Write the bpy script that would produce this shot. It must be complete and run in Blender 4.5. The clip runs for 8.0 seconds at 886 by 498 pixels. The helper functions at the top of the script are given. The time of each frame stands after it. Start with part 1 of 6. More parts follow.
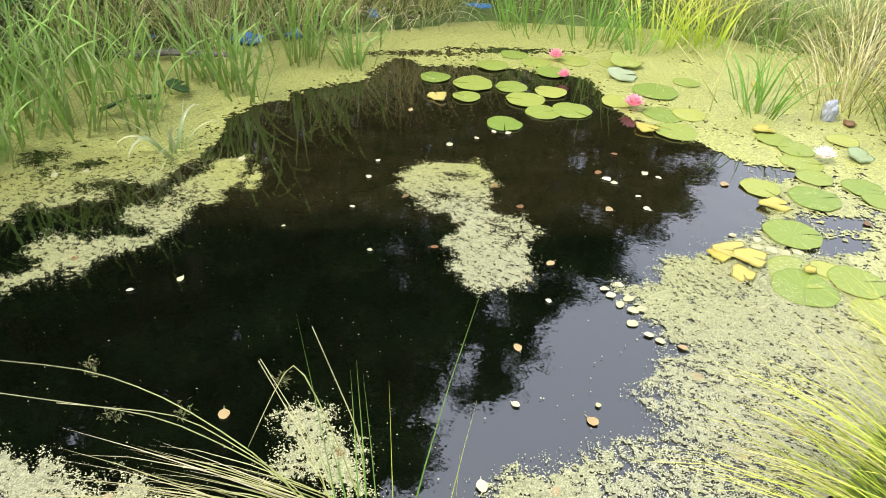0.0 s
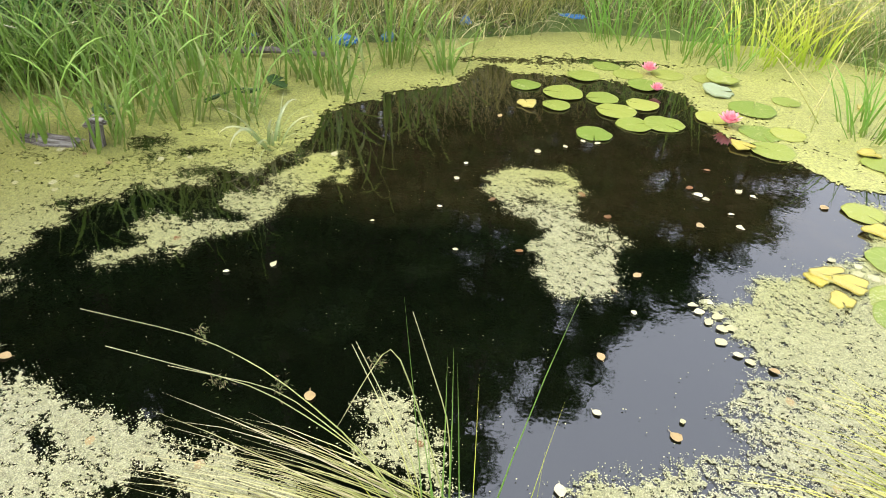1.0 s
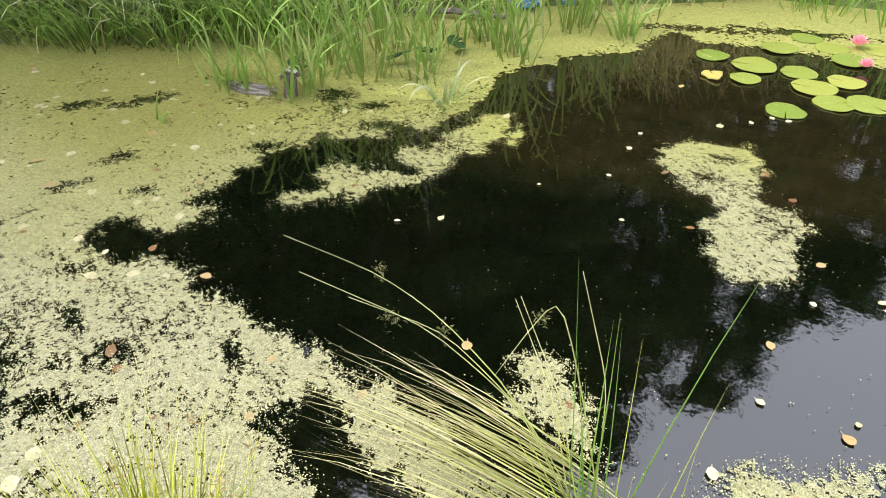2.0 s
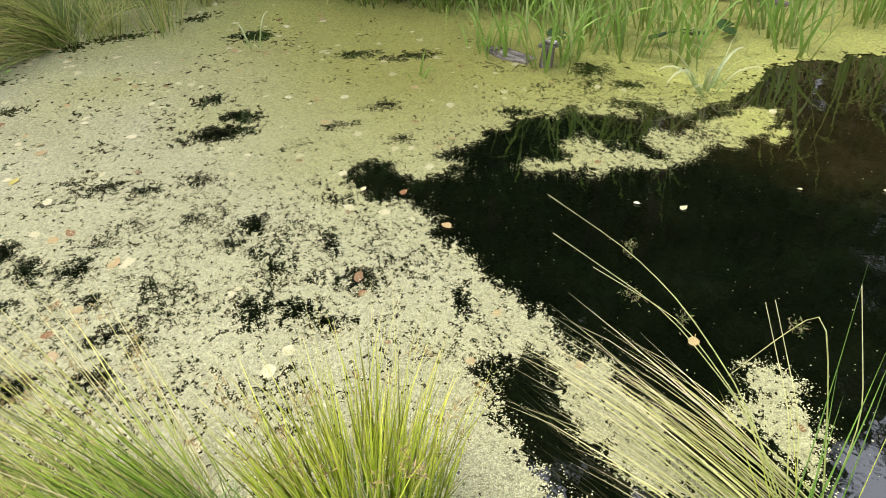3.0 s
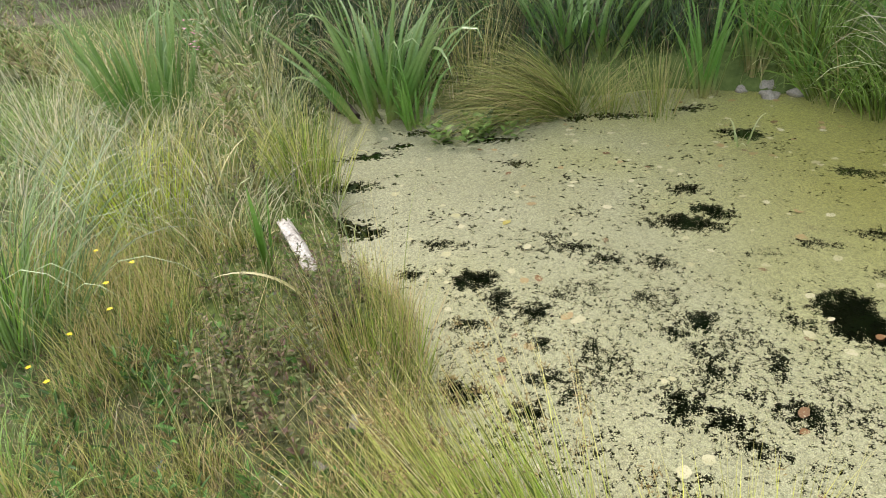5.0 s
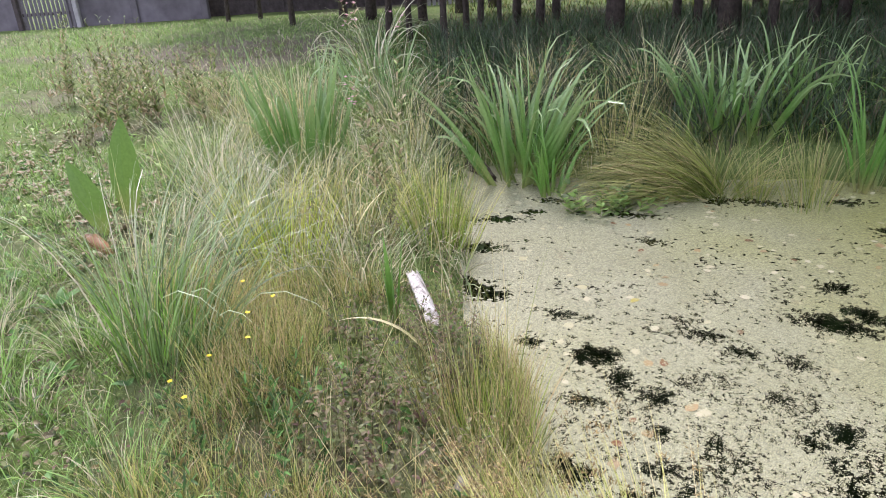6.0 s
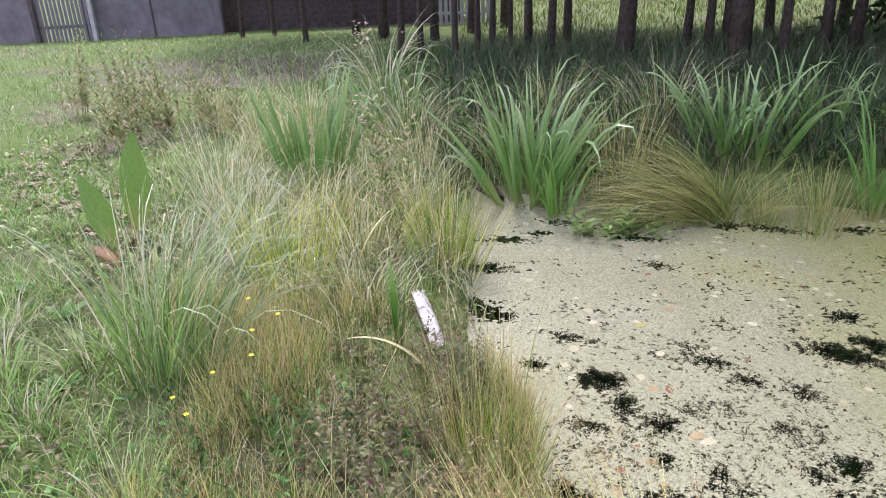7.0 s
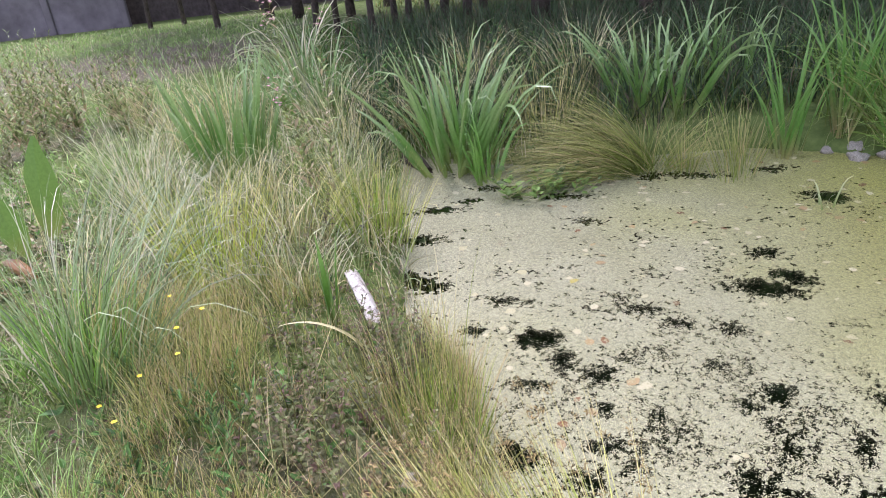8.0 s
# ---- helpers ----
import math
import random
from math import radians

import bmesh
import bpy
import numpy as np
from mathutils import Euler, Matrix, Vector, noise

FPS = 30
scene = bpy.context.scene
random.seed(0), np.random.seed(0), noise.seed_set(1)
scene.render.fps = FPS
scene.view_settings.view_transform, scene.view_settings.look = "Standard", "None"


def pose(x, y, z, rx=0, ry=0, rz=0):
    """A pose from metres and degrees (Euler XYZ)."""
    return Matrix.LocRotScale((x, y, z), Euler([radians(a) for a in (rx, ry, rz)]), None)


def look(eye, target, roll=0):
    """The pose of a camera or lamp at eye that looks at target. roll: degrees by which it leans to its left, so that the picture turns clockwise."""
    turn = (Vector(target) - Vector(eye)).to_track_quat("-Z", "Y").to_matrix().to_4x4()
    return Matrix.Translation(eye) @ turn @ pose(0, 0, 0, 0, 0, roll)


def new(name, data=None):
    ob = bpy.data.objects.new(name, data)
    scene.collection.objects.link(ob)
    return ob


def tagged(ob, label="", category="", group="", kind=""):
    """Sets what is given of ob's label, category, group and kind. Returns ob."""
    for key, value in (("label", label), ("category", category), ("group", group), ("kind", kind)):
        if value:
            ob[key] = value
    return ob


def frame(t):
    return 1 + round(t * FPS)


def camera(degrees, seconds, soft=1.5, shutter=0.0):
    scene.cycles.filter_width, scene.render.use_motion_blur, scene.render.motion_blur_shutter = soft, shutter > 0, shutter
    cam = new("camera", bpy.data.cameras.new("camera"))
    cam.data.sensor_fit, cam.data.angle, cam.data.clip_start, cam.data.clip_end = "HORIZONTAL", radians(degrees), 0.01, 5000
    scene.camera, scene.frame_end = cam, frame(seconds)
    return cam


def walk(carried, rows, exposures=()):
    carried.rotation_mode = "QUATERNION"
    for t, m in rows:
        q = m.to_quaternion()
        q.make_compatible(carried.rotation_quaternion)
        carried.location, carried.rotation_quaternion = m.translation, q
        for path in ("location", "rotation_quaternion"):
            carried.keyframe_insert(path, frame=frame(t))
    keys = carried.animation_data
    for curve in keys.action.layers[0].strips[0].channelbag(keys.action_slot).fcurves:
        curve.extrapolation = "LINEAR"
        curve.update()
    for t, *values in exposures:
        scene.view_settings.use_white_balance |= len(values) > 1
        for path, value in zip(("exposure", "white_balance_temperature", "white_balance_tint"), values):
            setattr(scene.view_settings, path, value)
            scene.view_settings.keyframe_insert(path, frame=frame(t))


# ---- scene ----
cam = camera(65.4, 8.0, soft=1.0)
walk(cam, [
    (0.0, pose(0.000, 0.000, 1.571, 56.81, -2.67, 0.00)),
    (0.5, pose(-0.030, -0.017, 1.556, 59.24, -3.63, 2.54)),
    (1.0, pose(-0.067, -0.036, 1.547, 57.30, -2.91, 6.90)),
    (1.2, pose(-0.073, -0.045, 1.543, 55.82, -2.31, 9.25)),
    (2.3, pose(-0.119, -0.116, 1.540, 54.09, 0.45, 25.93)),
    (2.5, pose(-0.135, -0.139, 1.545, 53.67, 1.06, 30.16)),
    (3.0, pose(-0.163, -0.179, 1.541, 52.67, 1.59, 40.04)),
    (3.5, pose(-0.193, -0.221, 1.565, 53.66, 2.43, 48.89)),
    (4.0, pose(-0.207, -0.270, 1.601, 55.31, 4.66, 59.69)),
    (4.5, pose(-0.219, -0.307, 1.615, 58.17, 5.04, 68.65)),
    (5.0, pose(-0.208, -0.338, 1.636, 61.06, 5.18, 77.02)),
    (5.2, pose(-0.200, -0.345, 1.643, 62.29, 5.25, 79.95)),
    (6.3, pose(-0.202, -0.371, 1.660, 67.79, 2.89, 90.61)),
    (6.5, pose(-0.203, -0.371, 1.664, 67.85, 2.90, 91.03)),
    (7.0, pose(-0.206, -0.361, 1.670, 68.45, 2.57, 89.96)),
    (7.5, pose(-0.221, -0.343, 1.657, 67.67, 4.05, 87.57)),
    (8.0, pose(-0.218, -0.301, 1.646, 65.94, 6.05, 83.31)),
], exposures=[(0.0, 0.35, 6300, 15), (2.5, 0.43, 6600, 15), (3.5, 0.24, 6620, 15), (5.2, 0.12, 6620, 15), (6.3, 0.33, 5820, 33), (8.0, 0.33, 5820, 33)])

# ---- world and sun: bright, hazy sky with a weak, wide sun ----
SUN_UP, SUN_ROUND = radians(56), radians(248)
world = bpy.data.worlds.new("sky")
scene.world = world
world.use_nodes = True
wt = world.node_tree
sky = wt.nodes.new("ShaderNodeTexSky")
sky.sky_type = "NISHITA"
sky.sun_disc = False
sky.sun_elevation, sky.sun_rotation = SUN_UP, SUN_ROUND
sky.air_density, sky.dust_density, sky.ozone_density = 1.0, 6.0, 1.0
wash = wt.nodes.new("ShaderNodeMixRGB")
wash.inputs[0].default_value = 0.72
wash.inputs[2].default_value = (13.9, 15.0, 16.6, 1)
wt.links.new(sky.outputs["Color"], wash.inputs[1])
wt.links.new(wash.outputs[0], wt.nodes["Background"].inputs["Color"])
wt.nodes["Background"].inputs["Strength"].default_value = 0.12
sun = new("sun", bpy.data.lights.new("sun", "SUN"))
sun.data.energy, sun.data.angle, sun.data.color = 3.7, radians(14), (1.0, 0.95, 0.86)
sun_dir = Vector((math.sin(SUN_ROUND) * math.cos(SUN_UP), math.cos(SUN_ROUND) * math.cos(SUN_UP), math.sin(SUN_UP)))
sun.matrix_world = look(sun_dir * 60, (0, 0, 0))

# ---- materials ----


def shader(name, rough=0.6, spec=0.3):
    m = bpy.data.materials.new(name)
    m.use_nodes = True
    t = m.node_tree
    b = t.nodes["Principled BSDF"]
    b.inputs["Roughness"].default_value = rough
    b.inputs["Specular IOR Level"].default_value = spec
    return m, t, b


def node(t, kind, **kw):
    n = t.nodes.new(kind)
    for k, v in kw.items():
        n.inputs[k.replace("_", " ")].default_value = v
    return n


def ramp(t, fac, stops):
    r = t.nodes.new("ShaderNodeValToRGB")
    while len(r.color_ramp.elements) < len(stops):
        r.color_ramp.elements.new(0.5)
    for e, (p, c) in zip(r.color_ramp.elements, stops):
        e.position, e.color = p, (*c, 1)
    t.links.new(fac, r.inputs["Fac"])
    return r.outputs["Color"]


def mix(t, fac, a, b, how="MIX"):
    n = t.nodes.new("ShaderNodeMixRGB")
    n.blend_type = how
    for s, v in ((n.inputs[0], fac), (n.inputs[1], a), (n.inputs[2], b)):
        if isinstance(v, bpy.types.NodeSocket):
            t.links.new(v, s)
        elif isinstance(v, tuple):
            s.default_value = (*v, 1)
        else:
            s.default_value = v
    return n.outputs[0]


def coords(t):
    return t.nodes.new("ShaderNodeTexCoord").outputs["Object"]


def place(t):
    return t.nodes.new("ShaderNodeNewGeometry").outputs["Position"]


def noise_tex(t, vec, scale, detail=4.0, rough=0.6):
    n = node(t, "ShaderNodeTexNoise", Scale=scale, Detail=detail, Roughness=rough)
    t.links.new(vec, n.inputs["Vector"])
    return n.outputs["Fac"]


def bumped(t, b, height, strength, distance=0.01):
    n = node(t, "ShaderNodeBump", Strength=strength, Distance=distance)
    t.links.new(height, n.inputs["Height"])
    t.links.new(n.outputs["Normal"], b.inputs["Normal"])


def plant_mat(name, low, mid, tip, dry=None, dry_share=0.15, rough=0.45, glow=0.35, spec=0.35):
    """Leaf tissue: colour runs from foot to tip, each blade differs, light shines through."""
    m, t, b = shader(name, rough, spec)
    at = t.nodes.new("ShaderNodeAttribute")
    at.attribute_name = "along"
    col = ramp(t, at.outputs["Fac"], [(0.0, low), (0.35, mid), (1.0, tip)])
    rnd = t.nodes.new("ShaderNodeNewGeometry").outputs["Random Per Island"]
    hsv = node(t, "ShaderNodeHueSaturation")
    t.links.new(col, hsv.inputs["Color"])
    mr = node(t, "ShaderNodeMapRange", To_Min=0.4, To_Max=1.75)
    t.links.new(rnd, mr.inputs["Value"])
    t.links.new(mr.outputs[0], hsv.inputs["Value"])
    col = hsv.outputs["Color"]
    if dry:
        step = node(t, "ShaderNodeMapRange", From_Min=1 - dry_share - 0.04, From_Max=1 - dry_share + 0.02)
        wob = t.nodes.new("ShaderNodeMath")
        wob.operation = "MULTIPLY"
        wob.inputs[1].default_value = 7.31
        t.links.new(rnd, wob.inputs[0])
        fr = t.nodes.new("ShaderNodeMath")
        fr.operation = "FRACT"
        t.links.new(wob.outputs[0], fr.inputs[0])
        t.links.new(fr.outputs[0], step.inputs["Value"])
        col = mix(t, step.outputs[0], col, dry)
    spots = noise_tex(t, place(t), 60, 3)
    col = mix(t, 0.35, col, ramp(t, spots, [(0.3, (0.55, 0.5, 0.4)), (0.6, (1.1, 1.1, 1.0))]), "MULTIPLY")
    t.links.new(col, b.inputs["Base Color"])
    tr = t.nodes.new("ShaderNodeBsdfTranslucent")
    t.links.new(col, tr.inputs["Color"])
    mx = t.nodes.new("ShaderNodeMixShader")
    mx.inputs[0].default_value = glow
    t.links.new(b.outputs[0], mx.inputs[1])
    t.links.new(tr.outputs[0], mx.inputs[2])
    t.links.new(mx.outputs[0], t.nodes["Material Output"].inputs["Surface"])
    return m


def plain_mat(name, colour, rough=0.6, spread=0.25, scale=30, bump=0.3, metal=0.0, spec=0.3):
    m, t, b = shader(name, rough, spec)
    n = noise_tex(t, coords(t), scale, 5)
    n2 = noise_tex(t, coords(t), scale * 0.17, 3)
    dark = tuple(c * (1 - spread) for c in colour)
    light = tuple(min(1, c * (1 + spread)) for c in colour)
    col = ramp(t, n, [(0.3, dark), (0.7, light)])
    col = mix(t, 0.5, col, ramp(t, n2, [(0.35, (0.7, 0.68, 0.64)), (0.6, (1.1, 1.1, 1.1))]), "MULTIPLY")
    t.links.new(col, b.inputs["Base Color"])
    b.inputs["Metallic"].default_value = metal
    bumped(t, b, n, bump, 0.005)
    return m


M_iris = plant_mat("iris_leaf", (0.26, 0.29, 0.10), (0.105, 0.23, 0.045), (0.32, 0.42, 0.19), (0.50, 0.46, 0.28), 0.08, 0.3, 0.16, 0.48)
M_iris_fresh = plant_mat("fresh_iris_leaf", (0.26, 0.30, 0.09), (0.12, 0.27, 0.04), (0.18, 0.33, 0.08), (0.52, 0.48, 0.28), 0.06, 0.3, 0.2, 0.48)
M_reed = plant_mat("reed_leaf", (0.22, 0.25, 0.07), (0.16, 0.33, 0.05), (0.26, 0.42, 0.10), (0.60, 0.54, 0.28), 0.12, 0.45, 0.35)
M_bulrush = plant_mat("bulrush_leaf", (0.34, 0.28, 0.13), (0.10, 0.24, 0.04), (0.18, 0.31, 0.09), (0.52, 0.45, 0.25), 0.12, 0.4, 0.25)
M_shoot = plant_mat("reed_shoot", (0.19, 0.195, 0.06), (0.16, 0.28, 0.048), (0.275, 0.40, 0.105), (0.44, 0.40, 0.17), 0.05, 0.42, 0.35)
M_rush = plant_mat("rush_stem", (0.22, 0.36, 0.04), (0.44, 0.54, 0.06), (0.66, 0.64, 0.15), (0.74, 0.66, 0.30), 0.13, 0.45, 0.3)
M_rush_green = plant_mat("rush_green", (0.14, 0.27, 0.03), (0.26, 0.42, 0.05), (0.48, 0.54, 0.12), (0.7, 0.62, 0.3), 0.1, 0.45, 0.3)
M_stalk = plant_mat("bleached_stalk", (0.28, 0.34, 0.09), (0.40, 0.42, 0.15), (0.60, 0.56, 0.32), (0.66, 0.60, 0.38), 0.25, 0.45, 0.2)
M_olive = plant_mat("olive_rush", (0.17, 0.21, 0.05), (0.32, 0.36, 0.09), (0.58, 0.54, 0.23), (0.70, 0.55, 0.30), 0.28, 0.5, 0.25)
M_rush_brown = plant_mat("rush_brownish", (0.24, 0.36, 0.05), (0.44, 0.52, 0.10), (0.74, 0.66, 0.28), (0.82, 0.74, 0.42), 0.28, 0.5, 0.25)
M_tussock = plant_mat("tussock_blade", (0.11, 0.17, 0.03), (0.20, 0.25, 0.055), (0.42, 0.40, 0.16), (0.54, 0.44, 0.22), 0.16, 0.5, 0.2)
M_sedge = plant_mat("sedge_blade", (0.25, 0.29, 0.075), (0.36, 0.36, 0.11), (0.54, 0.48, 0.22), (0.66, 0.58, 0.34), 0.25, 0.4, 0.15, 0.5)
M_grey = plant_mat("greygreen_blade", (0.15, 0.22, 0.05), (0.24, 0.31, 0.12), (0.56, 0.56, 0.36), (0.76, 0.70, 0.50), 0.32, 0.32, 0.3, 0.6)
M_bluish = plant_mat("bluish_blade", (0.11, 0.20, 0.045), (0.18, 0.29, 0.10), (0.46, 0.50, 0.34), (0.62, 0.58, 0.42), 0.14, 0.35, 0.25, 0.5)
M_lawn = plant_mat("lawn_blade", (0.14, 0.22, 0.045), (0.19, 0.34, 0.07), (0.33, 0.46, 0.15), (0.66, 0.60, 0.40), 0.16, 0.33, 0.2, 0.55)
M_dry = plant_mat("dry_grass", (0.30, 0.31, 0.11), (0.50, 0.46, 0.22), (0.74, 0.67, 0.42), (0.30, 0.36, 0.11), 0.3, 0.45, 0.18, 0.45)
M_herb = plant_mat("herb_leaf", (0.06, 0.14, 0.03), (0.08, 0.18, 0.04), (0.11, 0.22, 0.05), (0.25, 0.20, 0.08), 0.1, 0.5, 0.3)
M_brown_herb = plant_mat("brown_herb", (0.10, 0.092, 0.048), (0.14, 0.12, 0.06), (0.19, 0.155, 0.08), (0.16, 0.19, 0.065), 0.42, 0.6, 0.2)
M_dull_herb = plant_mat("dull_herb", (0.09, 0.11, 0.045), (0.12, 0.14, 0.055), (0.17, 0.18, 0.08), (0.16, 0.10, 0.07), 0.35, 0.6, 0.2)
M_seed = plant_mat("seed_cluster", (0.16, 0.12, 0.045), (0.23, 0.17, 0.065), (0.31, 0.23, 0.10), None, 0, 0.6, 0.15)
M_stem = plant_mat("herb_stem", (0.16, 0.15, 0.06), (0.20, 0.20, 0.08), (0.24, 0.24, 0.10), (0.3, 0.22, 0.12), 0.2, 0.6, 0.1)
M_pale_leaf = plant_mat("pale_ground_leaf", (0.13, 0.19, 0.06), (0.20, 0.26, 0.11), (0.33, 0.37, 0.22), (0.36, 0.29, 0.17), 0.3, 0.5, 0.2)
M_dock = plant_mat("dock_leaf", (0.24, 0.28, 0.07), (0.13, 0.23, 0.045), (0.12, 0.22, 0.05), None, 0, 0.4, 0.25, 0.45)
M_crown = plant_mat("tree_leaf", (0.025, 0.05, 0.016), (0.034, 0.066, 0.02), (0.042, 0.08, 0.022), None, 0, 0.6, 0.25, 0.12)
M_bark = plain_mat("bark", (0.07, 0.056, 0.044), 0.9, 0.5, 14, 1.0)
M_bramble = plant_mat("bramble_leaf", (0.11, 0.19, 0.045), (0.15, 0.25, 0.06), (0.20, 0.31, 0.09), None, 0, 0.5, 0.3)
M_weed = plant_mat("weed_leaf", (0.22, 0.31, 0.09), (0.30, 0.41, 0.15), (0.46, 0.52, 0.29), (0.56, 0.51, 0.33), 0.15, 0.5, 0.42)
M_willow = plant_mat("willowherb_leaf", (0.16, 0.21, 0.06), (0.22, 0.29, 0.09), (0.34, 0.39, 0.18), (0.48, 0.39, 0.24), 0.32, 0.5, 0.35)
M_slope = plant_mat("slope_grass", (0.045, 0.07, 0.014), (0.085, 0.125, 0.022), (0.16, 0.195, 0.045), (0.4, 0.36, 0.16), 0.15, 0.5, 0.3)
# green darkened well below the other grasses to carry the wood's shade
M_shade_toned = plant_mat("shade_toned_grass", (0.035, 0.06, 0.022), (0.05, 0.095, 0.035), (0.09, 0.135, 0.065), (0.16, 0.13, 0.08), 0.12, 0.5, 0.2)
M_shrub = plant_mat("shrub_leaf", (0.05, 0.14, 0.03), (0.08, 0.21, 0.04), (0.11, 0.26, 0.06), None, 0, 0.4, 0.3)
M_log = plain_mat("weathered_wood", (0.17, 0.15, 0.13), 0.85, 0.4, 26, 0.8)
M_stone = plain_mat("pale_stone", (0.31, 0.29, 0.24), 0.85, 0.45, 9, 0.5)
M_blue = plain_mat("blue_plastic", (0.05, 0.20, 0.50), 0.4, 0.3, 20, 0.2, 0, 0.5)
M_film = plain_mat("grey_plastic_film", (0.33, 0.35, 0.37), 0.25, 0.35, 25, 0.2, 0, 0.6)
M_white_scrap = plain_mat("white_scrap", (0.75, 0.74, 0.70), 0.6, 0.15, 30, 0.3)
M_wall = plain_mat("concrete_panel", (0.17, 0.155, 0.165), 0.9, 0.25, 3, 0.4)
M_fence = plain_mat("dark_boards", (0.085, 0.07, 0.065), 0.85, 0.4, 8, 0.5)
M_post = plain_mat("pale_post", (0.40, 0.385, 0.38), 0.8, 0.2, 9, 0.4)


def streaked_mat(name, dark, light, stretch):
    """Weathered wood, split along its length: stretch gives the streaks per metre along x, y, z."""
    m, t, b = shader(name, 0.85, 0.2)
    mp = t.nodes.new("ShaderNodeMapping")
    mp.inputs["Scale"].default_value = stretch
    t.links.new(coords(t), mp.inputs["Vector"])
    n = noise_tex(t, mp.outputs[0], 1.0, 6, 0.7)
    fine = noise_tex(t, coords(t), 90, 3)
    col = ramp(t, n, [(0.36, tuple(c * 0.3 for c in dark)), (0.46, dark), (0.62, light)])
    col = mix(t, 0.4, col, ramp(t, fine, [(0.3, (0.6, 0.58, 0.55)), (0.7, (1.2, 1.2, 1.2))]), "MULTIPLY")
    t.links.new(col, b.inputs["Base Color"])
    bumped(t, b, n, 0.9, 0.012)
    return m


M_grain_x = streaked_mat("weathered_lying_wood", (0.16, 0.14, 0.12), (0.42, 0.40, 0.37), (3, 60, 60))
M_grain_z = streaked_mat("weathered_standing_wood", (0.10, 0.085, 0.07), (0.34, 0.31, 0.28), (60, 60, 3))
M_birch_grain = streaked_mat("pale_split_wood", (0.60, 0.55, 0.48), (0.86, 0.84, 0.78), (40, 40, 5))


def water_mat():
    m, t, b = shader("dark_water", 0.03, 0.55)
    b.inputs["IOR"].default_value = 2.0
    pos = place(t)
    n = noise_tex(t, pos, 1.1, 4)
    streak = noise_tex(t, pos, 7, 6, 0.7)
    shallow = ramp(t, n, [(0.45, (0.0022, 0.0034, 0.0016)), (0.66, (0.0032, 0.0042, 0.002))])
    col = mix(t, 0.6, shallow, ramp(t, streak, [(0.45, (0.6, 0.6, 0.5)), (0.75, (2.2, 2.0, 1.6))]), "MULTIPLY")
    sep = t.nodes.new("ShaderNodeSeparateXYZ")
    t.links.new(pos, sep.inputs[0])
    shelf = node(t, "ShaderNodeMapRange", From_Min=2.75, From_Max=3.0)
    wob = t.nodes.new("ShaderNodeMath")
    wob.operation = "MULTIPLY_ADD"
    wob.inputs[1].default_value = 0.5
    t.links.new(n, wob.inputs[0])
    t.links.new(sep.outputs["Y"], wob.inputs[2])
    t.links.new(wob.outputs[0], shelf.inputs["Value"])
    bed = ramp(t, streak, [(0.35, (0.007, 0.0068, 0.0026)), (0.55, (0.0145, 0.0118, 0.0045)), (0.75, (0.030, 0.026, 0.012))])
    col = mix(t, shelf.outputs[0], col, bed)
    t.links.new(col, b.inputs["Base Color"])
    bumped(t, b, noise_tex(t, pos, 9.0, 3), 0.035, 0.02)
    return m


def mat_mat():
    """Closed duckweed: packed fronds some millimetres wide, fresher towards the far shore."""
    m, t, b = shader("duckweed_mat", 0.42, 0.5)
    pos = place(t)
    v = node(t, "ShaderNodeTexVoronoi", Scale=260.0)
    t.links.new(pos, v.inputs["Vector"])
    at = t.nodes.new("ShaderNodeAttribute")
    at.attribute_name = "fresh"
    pale = mix(t, noise_tex(t, pos, 3.0, 4), (0.30, 0.305, 0.185), (0.45, 0.453, 0.31))
    green = mix(t, noise_tex(t, pos, 2.2, 4), (0.37, 0.395, 0.085), (0.52, 0.53, 0.15))
    shore_shade = t.nodes.new("ShaderNodeAttribute")
    shore_shade.attribute_name = "shore_shade"
    col = mix(t, at.outputs["Fac"], pale, green)
    # tree shade along the north-west shore, put in as a duller olive
    col = mix(t, shore_shade.outputs["Fac"], col, mix(t, noise_tex(t, pos, 4.0, 4), (0.26, 0.265, 0.065), (0.38, 0.375, 0.11)))
    sep = t.nodes.new("ShaderNodeSeparateColor")
    t.links.new(v.outputs["Color"], sep.inputs[0])
    col = mix(t, 0.5, col, ramp(t, sep.outputs[0], [(0.0, (0.55, 0.55, 0.5)), (1.0, (1.25, 1.25, 1.2))]), "MULTIPLY")
    lumps = noise_tex(t, pos, 66, 5, 0.75)
    col = mix(t, 0.75, col, ramp(t, lumps, [(0.36, (0.36, 0.37, 0.28)), (0.48, (0.92, 0.92, 0.9)), (0.62, (1.45, 1.42, 1.38))]), "MULTIPLY")
    rusty = ramp(t, noise_tex(t, pos, 5.5, 5, 0.7), [(0.60, (0, 0, 0)), (0.74, (0.5, 0.5, 0.5))])
    col = mix(t, rusty, col, (0.20, 0.155, 0.07))
    gap = ramp(t, v.outputs["Distance"], [(0.45, (1, 1, 1)), (0.75, (0.25, 0.24, 0.18))])
    col = mix(t, 0.62, col, gap, "MULTIPLY")
    t.links.new(col, b.inputs["Base Color"])
    inv = t.nodes.new("ShaderNodeMath")
    inv.operation = "SUBTRACT"
    inv.inputs[0].default_value = 1.0
    t.links.new(v.outputs["Distance"], inv.inputs[1])
    bumped(t, b, inv.outputs[0], 0.4, 0.003)
    return m


